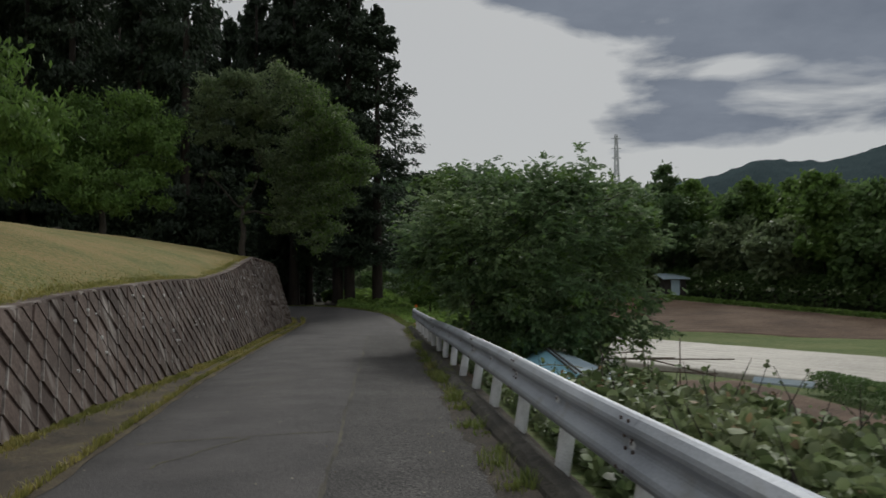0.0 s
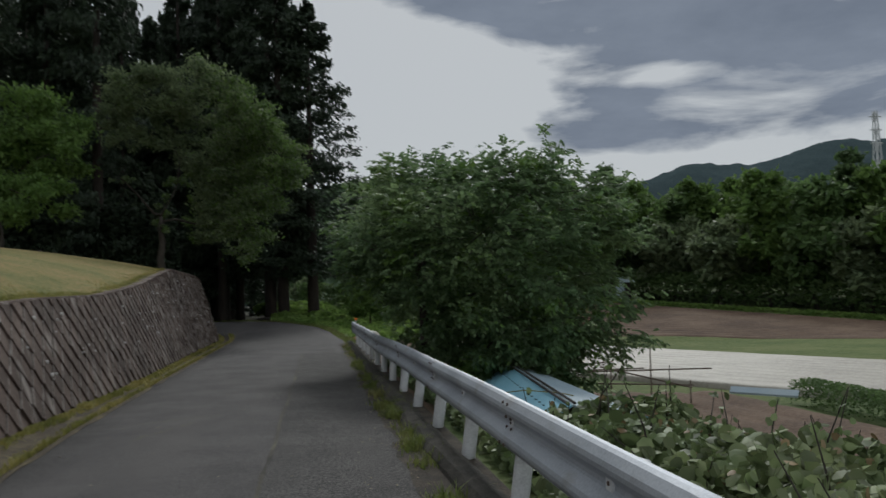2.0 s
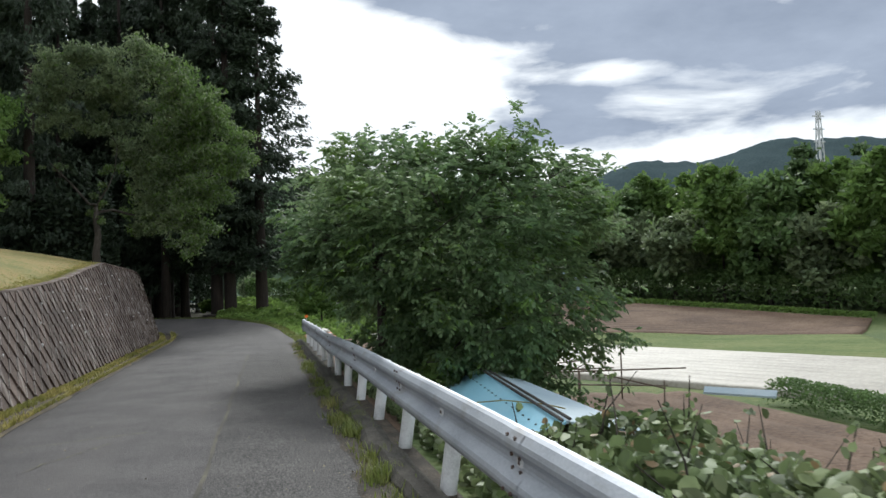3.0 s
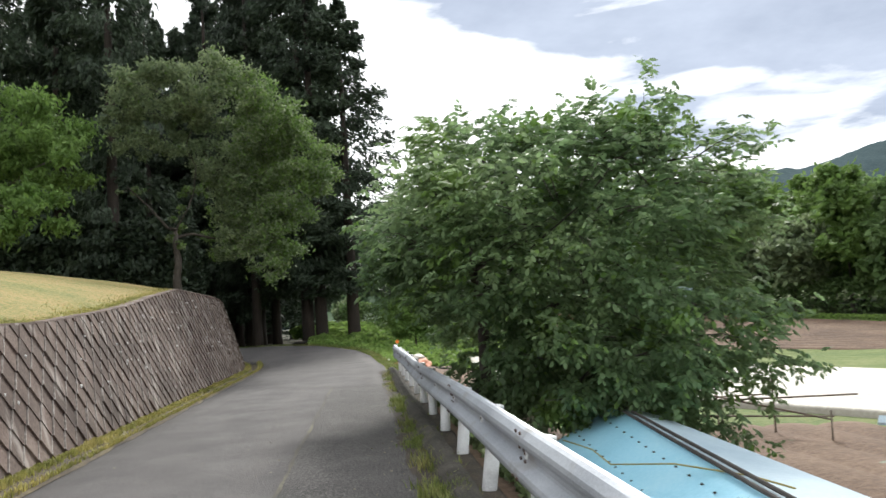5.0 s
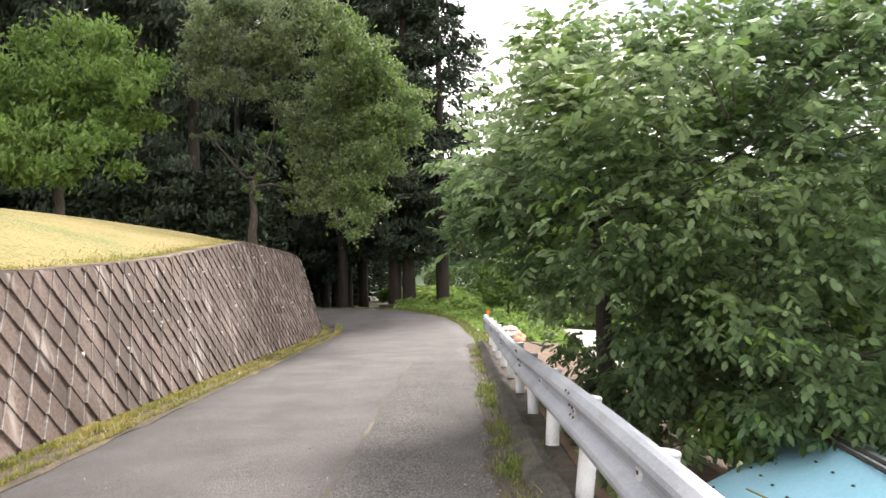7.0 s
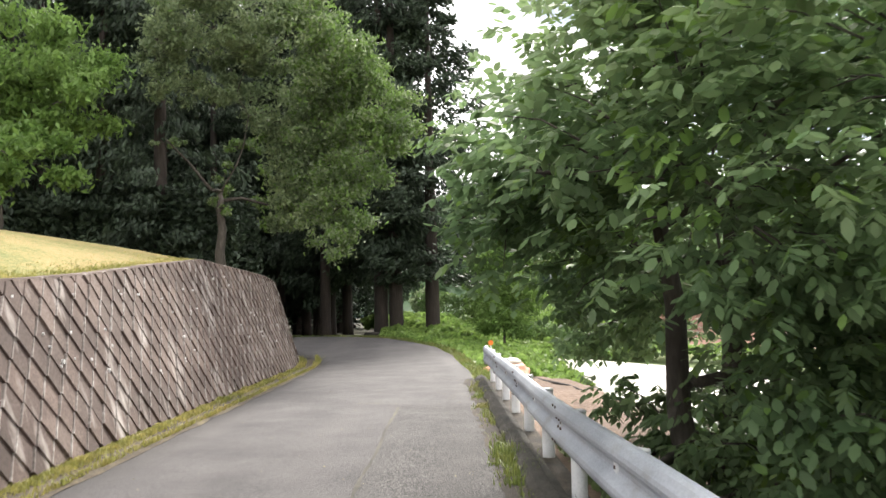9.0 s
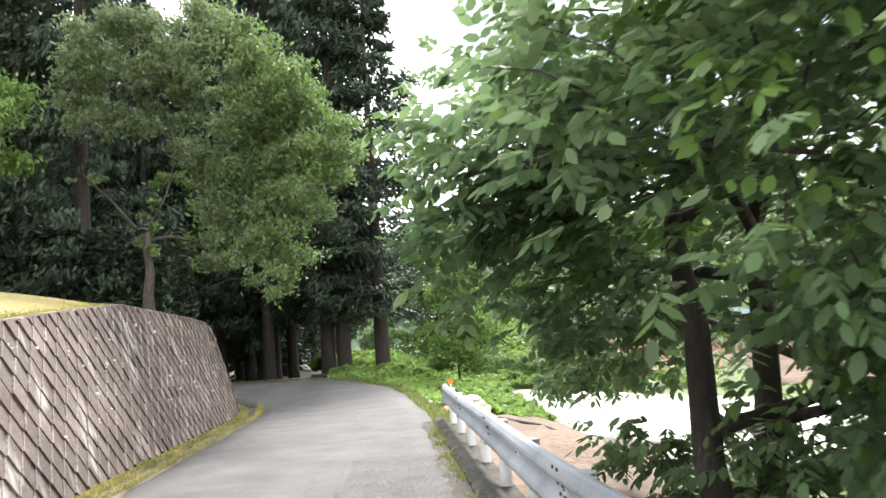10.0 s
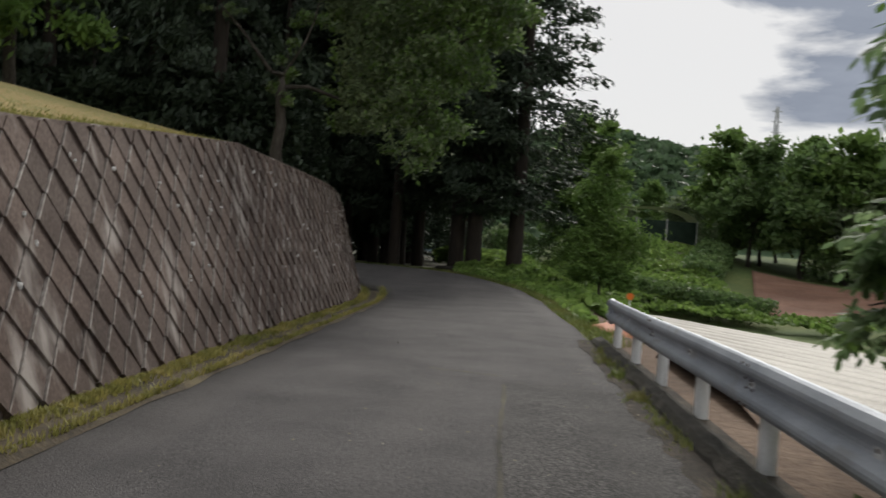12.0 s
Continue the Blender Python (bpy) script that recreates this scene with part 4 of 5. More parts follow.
def build_brambles():
    rng = np.random.default_rng(21)
    n = 44000
    x = 1.7 + 8.3 * rng.beta(1.0, 1.25, n)
    y = rng.uniform(-1.5, 13.6, n)
    edge = 13.6 - 0.45 * np.maximum(0, x - 3.5) + 0.8 * np.array([noise.noise((a * 0.8, 0, 7)) for a in x])
    x = x + 0.9 * np.array([noise.noise((0, b * 0.6, 11)) for b in y]) * sm(6, 10, x)
    keep = (y < edge) & ~((x < 3.9) & (y > 11.8))
    x, y = x[keep], y[keep]
    lump = np.array([noise.noise((a * 0.9, b * 0.9, 4)) + 0.5 * noise.noise((a * 2.3, b * 2.3, 9)) for a, b in zip(x, y)])
    z = canopy_z(x, y) + 0.24 * lump - np.abs(rng.normal(0, 0.2, len(x))) + 0.05
    z = np.maximum(z, ground_z(x, y) + 0.05)
    V, F = round_leaves(rng, np.stack([x, y, z], 1), 0.122)
    ob = new("bramble_thicket", mesh_of("bramble_thicket", V, F, M_leaf_bramble))
    tagged(ob, "dense thicket of broad-leaved brambles below the guardrail", "brambles", kind="stuff")
    pick = rng.random(len(x)) < 0.05
    V, F = round_leaves(rng, np.stack([x[pick], y[pick], z[pick] + 0.04], 1), 0.075)
    tagged(new("withered_leaves", mesh_of("withered_leaves", V, F, M_deadleaf)), "withered brown leaves among the brambles", "brambles", kind="stuff")
    # arching bare shoots with small leaves
    vf, tips = [], []
    for _ in range(190):
        a, b = rng.uniform(2.0, 8.5), rng.uniform(1.5, 12.2)
        if a < 3.9 and b > 11.5:
            continue
        z0 = float(canopy_z(a, b)) - 0.3
        h = rng.uniform(0.35, 0.85)
        dx, dy = rng.normal(0, 0.22), rng.normal(0, 0.22)
        pts = [(a, b, z0), (a + dx * 0.3, b + dy * 0.3, z0 + h * 0.55), (a + dx, b + dy, z0 + h)]
        vf.append(tube(pts, [0.009, 0.007, 0.003], 4, False))
        for f in rng.uniform(0.5, 1, 5):
            tips.append((a + dx * f + rng.normal(0, 0.03), b + dy * f + rng.normal(0, 0.03), z0 + h * f))
    v, f = join(*vf)
    tagged(piece("bramble_shoots", v, f, M_bark), "thin upright bramble shoots above the thicket", "brambles", kind="stuff")
    V, F = round_leaves(rng, np.array(tips), 0.07)
    tagged(new("shoot_leaves", mesh_of("shoot_leaves", V, F, M_leaf_bramble)), "small leaves on the bramble shoots", "brambles", kind="stuff")
    # broad leaves between kerb footing and tree, low along the footing
    n = 5200
    y = rng.uniform(-1, 24, n)
    x = 1.62 + np.abs(rng.normal(0, 0.25, n))
    keep = ~((y > 12.0) & (x > 1.95) & (y < 18))
    x, y = x[keep], y[keep]
    z = ground_z(x, y) + rng.uniform(0.02, 0.22, len(x)) * (1 - 0.6 * sm(14, 20, y))
    V, F = round_leaves(rng, np.stack([x, y, z], 1), 0.11)
    tagged(new("verge_leaves", mesh_of("verge_leaves", V, F, M_leaf_bramble)), "low leafy growth behind the guardrail posts", "undergrowth", kind="stuff")


build_brambles()


def slab(p, thick, drop=(0, 0, -1)):
    """A flat panel with four corners p and a thickness along drop."""
    d = Vector(drop) * thick
    V = [tuple(Vector(q)) for q in p] + [tuple(Vector(q) + d) for q in p]
    F = [(0, 1, 2, 3), (7, 6, 5, 4), (0, 4, 5, 1), (1, 5, 6, 2), (2, 6, 7, 3), (3, 7, 4, 0)]
    return V, F


def build_shed():
    s = new("shed")
    s.location = (0, 0, 0)
    tagged(s, "low shed with a light blue sheet-metal roof and rusty eave", "shed")
    y0, y1 = 11.9, 17.7
    r0, r1 = (2.78, y0, 0.26), (3.42, y1, 0.26)      # ridge
    e0, e1 = (1.82, y0, -0.34), (2.2, y1, -0.34)     # eave towards the lane
    k0, k1 = (3.62, y0, 0.10), (3.95, y1, 0.10)      # fold of the far slope
    f0, f1 = (4.2, y0, -0.22), (4.5, y1, -0.22)
    v, f = slab([e0, r0, r1, e1], 0.025)
    left = piece("roof_panel", v, f, M_blue, s, "light blue painted sheet roof")
    v, f = slab([r0, k0, k1, r1], 0.025)
    piece("roof_panel", v, f, M_bluegrey, s, "greyed blue sheet on the far slope")
    v, f = slab([k0, f0, f1, k1], 0.025)
    piece("roof_panel", v, f, M_blue, s)
    # ridge flashing in two black strips
    for off, h in ((-0.045, 0.012), (0.03, 0.02)):
        v, f = tube([(r0[0] + off, y0 - 0.02, r0[2] + h), (r1[0] + off, y1 + 0.02, r1[2] + h)], [0.016, 0.016], 6)
        piece("ridge_strip", v, f, M_dark, s)
    v, f = slab([(1.80, y0, -0.355), (1.84, y0, -0.33), (2.22, y1, -0.33), (2.18, y1, -0.355)], 0.10)
    piece("eave_board", v, f, M_rust, s, "rusty eave board")
    # roofing nails in lines
    nv, nf = tube([(0, 0, 0), (0, 0, 0.012)], [0.014, 0.009], 6)
    nail = mesh_of("nail", nv, nf, M_dark)
    for line in (0.3, 0.55, 0.82):
        for k in range(17):
            f_ = (k + 0.5 + 0.15 * math.sin(k * 7.3)) / 17
            a = Vector(e0).lerp(Vector(r0), line)
            b = Vector(e1).lerp(Vector(r1), line)
            o = new("nail", nail)
            o.parent = s
            o.location = a.lerp(b, f_) + Vector((0, 0, 0.001))
    # walls
    zb = -1.75
    for name, q in (("side_wall", [(1.95, y0 + 0.1), (2.33, y1 - 0.1)]), ("side_wall", [(4.1, y0 + 0.1), (4.4, y1 - 0.1)]), ("end_wall", [(1.95, y0 + 0.12), (4.1, y0 + 0.12)]), ("end_wall", [(2.33, y1 - 0.12), (4.4, y1 - 0.12)])):
        (xa, ya), (xc, yc) = q
        v, f = slab([(xa, ya, zb), (xc, yc, zb), (xc, yc, -0.38), (xa, ya, -0.38)], 0.03, (1, 0, 0) if name == "side_wall" else (0, 1, 0))
        piece(name, v, f, M_rust, s)
    return s


build_shed()


def stem(name, pts, r, mat, label, cat):
    v, f = tube(pts, r, 5)
    return tagged(piece(name, v, f, mat, smooth=True), label, cat)


stem("vine", [(2.45, 16.4, 0.09), (2.55, 15.6, 0.10), (2.5, 14.8, 0.09), (2.75, 13.9, 0.22), (2.95, 13.0, 0.27), (2.95, 12.4, 0.3)], [0.007] * 6, M_vine, "thin dry vine trailing over the blue roof", "vine")


def blades(rng, x, y, z, height, width, lean_amount=0.35):
    n = len(x)
    a = rng.uniform(0, 2 * math.pi, n)
    h = height * rng.uniform(0.4, 1.3, n)
    dx, dy = np.cos(a), np.sin(a)
    ln = np.abs(rng.normal(0, lean_amount, n)) * h
    b = np.stack([x, y, z], 1)
    side = np.stack([-dy, dx, np.zeros(n)], 1) * (width * rng.uniform(0.6, 1.4, n))[:, None]
    mid = b + np.stack([dx * ln * 0.35, dy * ln * 0.35, h * 0.6], 1)
    tip = b + np.stack([dx * ln, dy * ln, h], 1)
    V = np.stack([b - side, b + side, mid + side * 0.7, mid - side * 0.7, tip], 1).reshape(-1, 3)
    i = np.arange(n)[:, None] * 5
    F4 = (i + [0, 1, 2, 3]).tolist()
    F3 = (i + [3, 2, 4]).tolist()
    return V, F4 + F3


def build_grass():
    rng = np.random.default_rng(33)
    # raised strip of soil and moss between asphalt and wall
    V, F = [], []
    ys = np.concatenate([np.arange(-15, 38, 0.4), np.arange(38, 42.4, 0.3)])
    for y in ys:
        a, b = float(xb(y)) - 0.05, float(road_left(y)) + 0.10 + 0.06 * noise.noise((1, y * 1.1, 0))
        a = min(a, b - 0.4)
        for f, z in ((0, 0.05), (0.25, 0.055), (0.42, 0.015), (0.6, 0.028), (0.82, 0.05), (1.0, 0.008)):
            V.append((a + (b - a) * f, y, z + float(climb(y)) + 0.012 * noise.noise((f * 9, y * 3, 2))))
    for k in range(len(ys) - 1):
        for c in range(5):
            F.append((k * 6 + c, k * 6 + c + 1, k * 6 + c + 7, k * 6 + c + 6))
    tagged(piece("verge_strip", V, F, M_strip, smooth=True), "strip of soil and moss at the foot of the wall", "verge", kind="structure")
    n = 46000
    y = rng.uniform(2, 42, n)
    w = np.maximum(0.2, road_left(y) - xb(y))
    row = rng.random(n) < 0.84
    x = np.where(row, xb(y) + np.abs(rng.normal(0.0, 0.065, n)), road_left(y) + 0.06 - np.abs(rng.normal(0, 0.05, n)))
    x = np.minimum(x, road_left(y) + 0.05)
    clump = np.array([noise.noise((3, b * 1.4, 0)) for b in y])
    h = 0.06 + 0.06 * np.maximum(0, clump) + 0.12 * sm(38, 41, y)
    kept = (clump > -0.2) | (rng.random(n) < 0.5)
    x, y, h = x[kept], y[kept], h[kept]
    V, F = blades(rng, x, y, 0.03 + climb(y), h, 0.007, 0.6)
    tagged(new("verge_grass", mesh_of("verge_grass", V, F, M_verge)), "dry yellowish grass along the foot of the wall", "grass", kind="stuff")
    # tufts along the kerb
    xs, ys_, hs = [], [], []
    for _ in range(120):
        c = rng.uniform(2, 33)
        if rng.random() < 0.35:
            c = rng.uniform(11, 23)
        m = int(rng.integers(25, 110))
        spread_ = rng.uniform(0.05, 0.22)
        ys_.append(c + rng.normal(0, spread_, m))
        xs.append(np.full(m, rng.uniform(0.9, 1.14)) + rng.normal(0, 0.07, m))
        hs.append(np.full(m, rng.uniform(0.03, 0.13)))
    x, y, h = np.concatenate(xs), np.concatenate(ys_), np.concatenate(hs)
    V, F = blades(rng, x, y, np.full(len(x), 0.01), h, 0.006, 0.7)
    tagged(new("kerb_weeds", mesh_of("kerb_weeds", V, F, M_weed)), "weeds and grass tufts growing along the kerb", "weeds", kind="stuff")
    # short mown grass, thicker on the lawn's brink
    n = 26000
    y = 4 + 38 * rng.random(n)
    back = rng.exponential(0.16, n)
    x = xb(y) - BATTER * topz(y) - 0.14 - back
    V, F = blades(rng, x, y, ground_z(x, y) - 0.005, np.where(back < 0.25, 0.06, 0.026), 0.006, 0.9)
    tagged(new("lawn_grass", mesh_of("lawn_grass", V, F, M_verge)), "short yellow-green mown grass above the wall", "grass", kind="stuff")
    # lane edge past the rail
    n = 9000
    y = rng.uniform(33, 62, n)
    x = road_right(y) + np.abs(rng.normal(0.05, 0.35, n))
    V, F = blades(rng, x, y, ground_z(x, y), 0.13, 0.012, 0.6)
    tagged(new("lane_edge_grass", mesh_of("lane_edge_grass", V, F, M_weed)), "grass on the lane's edge past the guardrail", "grass", kind="stuff")


build_grass()


def build_litter():
    rng = np.random.default_rng(44)
    n = 620
    y = rng.uniform(3, 34, n)
    x = np.where(rng.random(n) < 0.55, rng.uniform(0.4, 1.02, n), rng.uniform(-2.7, 0.5, n))
    f = (x - road_left(y)) / (road_right(y) - road_left(y))
    z = 0.03 * np.sin(np.pi * np.clip(f, 0, 1)) + 0.012
    V, F = round_leaves(rng, np.stack([x, y, z], 1), 0.018, 3.0)
    tagged(new("leaf_litter", mesh_of("leaf_litter", V, F, M_litter)), "pale scraps of dry leaf scattered on the asphalt", "litter", kind="stuff")
    # cracks across the lane, filled with moss
    for k, (x0, y0, x1, y1, w) in enumerate(((-2.3, 8.3, -0.45, 8.75, 0.012), (-1.9, 7.1, -1.3, 8.5, 0.010), (-1.25, 28.2, -0.42, 28.0, 0.012), (-2.5, 14.0, -1.2, 14.5, 0.010), (-2.0, 12.6, -1.5, 13.9, 0.008))):
        V, F = [], []
        m = 24
        for i in range(m + 1):
            t = i / m
            x, y = x0 + (x1 - x0) * t, y0 + (y1 - y0) * t
            o = 0.07 * noise.noise((x * 4, y * 4, k)) + 0.03 * noise.noise((x * 13, y * 13, k))
            fr = (x - float(road_left(y))) / float(road_right(y) - road_left(y))
            z = 0.03 * math.sin(math.pi * fr) + 0.004
            ww = w * (0.4 + abs(noise.noise((x * 9, y * 9, 5 + k))) * 1.6)
            if abs(x1 - x0) > abs(y1 - y0):
                V += [(x, y + o - ww, z), (x, y + o + ww, z)]
            else:
                V += [(x + o - ww, y, z), (x + o + ww, y, z)]
        for i in range(m):
            F.append((2 * i, 2 * i + 2, 2 * i + 3, 2 * i + 1))
        tagged(piece("road_crack", V, F, M_moss), "mossy crack across the asphalt", "crack", kind="structure")


build_litter()


def build_seam():
    """The joint between the two coats of asphalt, filled with grit and moss."""
    V, F = [], []
    ys = np.arange(-6, 27.4, 0.09)
    for y in ys:
        x = -0.405 + 0.012 * math.sin(y * 1.7) + 0.012 * noise.noise((4, y * 3, 0))
        w = 0.017 + 0.016 * noise.noise((8, y * 2.2, 0)) + 0.010 * noise.noise((2, y * 9, 0))
        f = (x - float(road_left(y))) / float(road_right(y) - road_left(y))
        z = 0.03 * math.sin(math.pi * f) + 0.009
        V += [(x - max(0.004, w), y, z), (x + max(0.004, w), y, z)]
    for k in range(len(ys) - 1):
        F.append((2 * k, 2 * k + 1, 2 * k + 3, 2 * k + 2))
    tagged(piece("road_seam", V, F, M_seam), "gritty mossy joint between old and new asphalt", "road joint", kind="structure")


build_seam()

# ---------------------------------------------------------------- the valley: fields, racks, hedge, hut


def field(name, corners, nu, nv, mat, ridge, height, lift, label, cat):
    """A field of parallel ridges, laid on the ground between four corners (near a, near b, far b, far a)."""
    a, b, c, d = [np.array(p, float) for p in corners]
    V, F = [], []
    for j in range(nv + 1):
        g = j / nv
        for i in range(nu + 1):
            f = i / nu
            p = (a * (1 - f) + b * f) * (1 - g) + (d * (1 - f) + c * f) * g
            r = abs(math.sin(math.pi * g * ridge)) ** 0.7 if ridge else 0
            z = gz(p[0], p[1]) + lift + height * r + 0.02 * noise.noise((p[0], p[1], 1))
            V.append((p[0], p[1], z))
    for j in range(nv):
        for i in range(nu):
            k = j * (nu + 1) + i
            F.append((k, k + 1, k + nu + 2, k + nu + 1))
    # skirt to the ground
    rim = [i for i in range(nu + 1)] + [j * (nu + 1) + nu for j in range(1, nv + 1)] + [nv * (nu + 1) + i for i in range(nu - 1, -1, -1)] + [j * (nu + 1) for j in range(nv - 1, 0, -1)]
    o = len(V)
    V += [(V[i][0], V[i][1], V[i][2] - lift - height - 0.1) for i in rim]
    for k in range(len(rim)):
        k2 = (k + 1) % len(rim)
        F.append((rim[k], o + k, o + k2, rim[k2]))
    return tagged(piece(name, V, F, mat, smooth=True), label, cat, kind="structure")


field("mulched_field", [(5.6, 41.5), (14.6, 21.5), (21.5, 28.5), (7.2, 68.5)], 40, 99, M_white, 11, 0.14, 0.14, "field under long pale plastic mulch sheets", "field")
field("green_field", [(13.6, 49.5), (22.0, 28.8), (30.0, 43.2), (18.3, 53.6)], 30, 98, M_fieldgreen, 14, 0.12, 0.05, "strip of young green crop", "field")
field("ploughed_field", [(18.1, 54.2), (30.1, 43.6), (37.5, 52), (24, 79)], 30, 126, M_soil, 18, 0.14, 0.06, "ploughed brown field rising to the wood", "field")
field("garden_bed", [(5.0, 27.6), (5.6, 13.2), (11.2, 14.6), (11.2, 25.2)], 30, 48, M_soil, 6, 0.07, 0.14, "bare brown garden soil below the thicket", "field")

field("red_field", [(14.4, 71), (19.5, 64.5), (26, 74), (18.5, 87)], 24, 60, M_redsoil, 5, 0.08, 0.06, "patch of bare reddish soil behind the shrubs", "field")


def build_rack():
    r = new("pole_rack")
    tagged(r, "rack of thin weathered poles for climbing crops", "rack")
    posts = [(8.75, 24.6, 1.55), (7.75, 24.9, 0.95), (9.3, 23.4, 0.75), (7.0, 25.4, 1.0), (8.2, 26.2, 0.9)]
    for x, y, h in posts:
        z = gz(x, y)
        v, f = tube([(x, y, z - 0.2), (x + 0.02, y, z + h)], [0.022, 0.018], 6)
        piece("upright", v, f, M_pole, r, smooth=True)
    z = gz(8.7, 24.6)
    for p, q in (((6.6, 24.6, z + 0.98), (9.9, 23.4, z + 1.02)), ((6.8, 25.3, z + 0.62), (9.5, 23.6, z + 0.60)), ((7.5, 25.0, z + 1.05), (9.4, 23.5, z + 0.55)), ((6.4, 25.8, z + 1.02), (8.3, 26.2, z + 1.08)), ((6.2, 26.5, z + 0.85), (8.9, 25.4, z + 0.92))):
        v, f = tube([p, q], [0.024, 0.02], 6)
        piece("rail", v, f, M_pole, r, smooth=True)


build_rack()


def hedge(name, line, width, height, count, mat, label, leaf=0.07):
    rng = np.random.default_rng(len(name) + count)
    t = rng.random(count)
    a, b = np.array(line[0]), np.array(line[1])
    d = (b - a) / np.linalg.norm(b - a)
    s = np.array([-d[1], d[0]])
    ang = rng.uniform(0, math.pi, count)
    rr = rng.uniform(0.75, 1.06, count)
    off = np.cos(ang) * width / 2 * rr
    x = a[0] + (b[0] - a[0]) * t + s[0] * off
    y = a[1] + (b[1] - a[1]) * t + s[1] * off
    lump = np.array([noise.noise((p * 1.3, q * 1.3, 6)) for p, q in zip(x, y)])
    z = ground_z(x, y) + height * np.minimum(1, np.sin(ang) ** 0.45 * rr + 0.12 * lump)
    V, F = leaves(rng, np.stack([x, y, np.maximum(z, ground_z(x, y) + 0.02)], 1), leaf, leaf * 0.55, 0.6, 0)
    return tagged(new(name, mesh_of(name, V, F, mat)), label, "hedge")


hedge("tea_hedge", ((12.4, 23.6), (12.0, 15.0)), 0.85, 0.66, 9000, M_leaf_mid, "clipped dark green tea hedge beside the mulched field", 0.085)
hedge("round_bush", ((34.5, 41.0), (35.6, 40.0)), 1.6, 1.5, 2500, M_leaf_ivy, "rounded light green bush at the field corner", 0.16)
hedge("field_hedge", ((24.5, 79.5), (38, 52.3)), 0.7, 0.5, 5000, M_leaf_ivy, "low grassy bank along the top of the ploughed field", 0.25)
v, f = slab([(10.8, 24.3, -1.25), (11.8, 22.7, -1.25), (11.9, 22.8, -1.12), (10.9, 24.4, -1.12)], 0.05)
tagged(piece("low_sheet", v, f, M_bluegrey), "low pale blue sheet set on edge by the garden", "sheet")


def build_hut():
    x, y = 27.2, 78.0
    z = gz(x, y)
    h = new("field_hut")
    h.location = (x, y, z)
    tagged(h, "small field hut with a pale roof at the wood's edge", "hut")
    part("wall", box_bm(-1.0, -0.8, -0.3, 1.0, 0.8, 1.9), M_dark, h)
    v, f = slab([(-1.3, -1.2, 1.85), (1.3, -1.2, 1.85), (1.3, 1.1, 2.35), (-1.3, 1.1, 2.35)], 0.08)
    piece("roof", v, f, M_bluegrey, h, "pale sheet-metal roof")
    part("door", box_bm(-0.4, -0.84, 0.0, 0.4, -0.79, 1.7, 0.01), M_bluegrey, h)


build_hut()


def build_greenhouse():
    x, y = 12.5, 101.0
    z = gz(x, y)
    g = new("greenhouse")
    g.location = (x, y, z)
    tagged(g, "low greenhouse with a pale curved cover among trees", "greenhouse")
    V, F = [], []
    m = 12
    for yy in (-2, 2):
        for i in range(m + 1):
            a = math.pi * i / m
            V.append((-4.2 * math.cos(a) * 1.0, yy, 1.2 + 1.5 * math.sin(a) ** 0.8))
    for i in range(m):
        F.append((i, i + 1, i + m + 2, i + m + 1))
    piece("cover", V, F, M_sheet, g, "pale plastic cover", True)
    part("front", box_bm(-4.1, -1.95, -0.6, 4.1, -1.9, 1.45), M_net, g, "dark green netting")
    for xx in (-4.15, -1.4, 1.4, 4.15):
        part("hoop_post", box_bm(xx - 0.06, -2.05, -0.8, xx + 0.06, -1.96, 1.6), M_steel, g)


build_greenhouse()


def build_tarp_heap():
    """Bundled tarp past the end of the rail."""
    bm = bmesh.new()
    bmesh.ops.create_icosphere(bm, subdivisions=4, radius=1)
    for v in bm.verts:
        n_ = noise.noise(v.co * 1.8) * 0.22 + noise.noise(v.co * 5) * 0.08
        v.co = Vector((v.co.x * 0.62, v.co.y * 0.9, max(-0.05, v.co.z * 0.30))) * (1 + n_)
    x, y = 2.0, 36.4
    t = new("tarp_heap")
    t.location = (x, y, gz(x, y))
    tagged(t, "crumpled salmon tarp heaped on bare soil", "tarp")
    part("sheet", bm, M_salmon, t, smooth=True)
    bm = bmesh.new()
    bmesh.ops.create_icosphere(bm, subdivisions=3, radius=1)
    for v in bm.verts:
        v.co = Vector((v.co.x * 0.3 + 0.08, v.co.y * 0.45, v.co.z * 0.12 + 0.28)) * (1 + noise.noise(v.co * 3) * 0.12)
    part("sack", bm, M_white, t, "whitish sack on top", True)


build_tarp_heap()


def build_soil_bank():
    """A squared spit of bare soil beside the rail, with a pipe lying over it."""
    V, F = [], []
    nx, ny = 14, 20
    for j in range(ny + 1):
        for i in range(nx + 1):
            x, y = 1.9 + 2.6 * i / nx, 25.5 + 6.8 * j / ny
            h = (1 - float(sm(2.7, 3.5, x))) * float(sm(25.5, 28.0, y)) * (1 - float(sm(31.4, 32.2, y)))
            z = gz(x, y) - 0.04 + 0.22 * h + 0.05 * noise.noise((x * 2.2, y * 2.2, 8)) * h
            V.append((x, y, z))
    for j in range(ny):
        for i in range(nx):
            k = j * (nx + 1) + i
            F.append((k, k + 1, k + nx + 2, k + nx + 1))
    tagged(piece("soil_bank", V, F, M_soil, smooth=True), "bank of bare brown soil below the guardrail", "soil", kind="structure")
    stem("pipe", [(2.2, 31.6, 0.12), (2.6, 29.4, 0.14), (3.0, 27.2, 0.02)], [0.03] * 3, M_dark, "black plastic pipe lying on the soil bank", "pipe")


build_soil_bank()


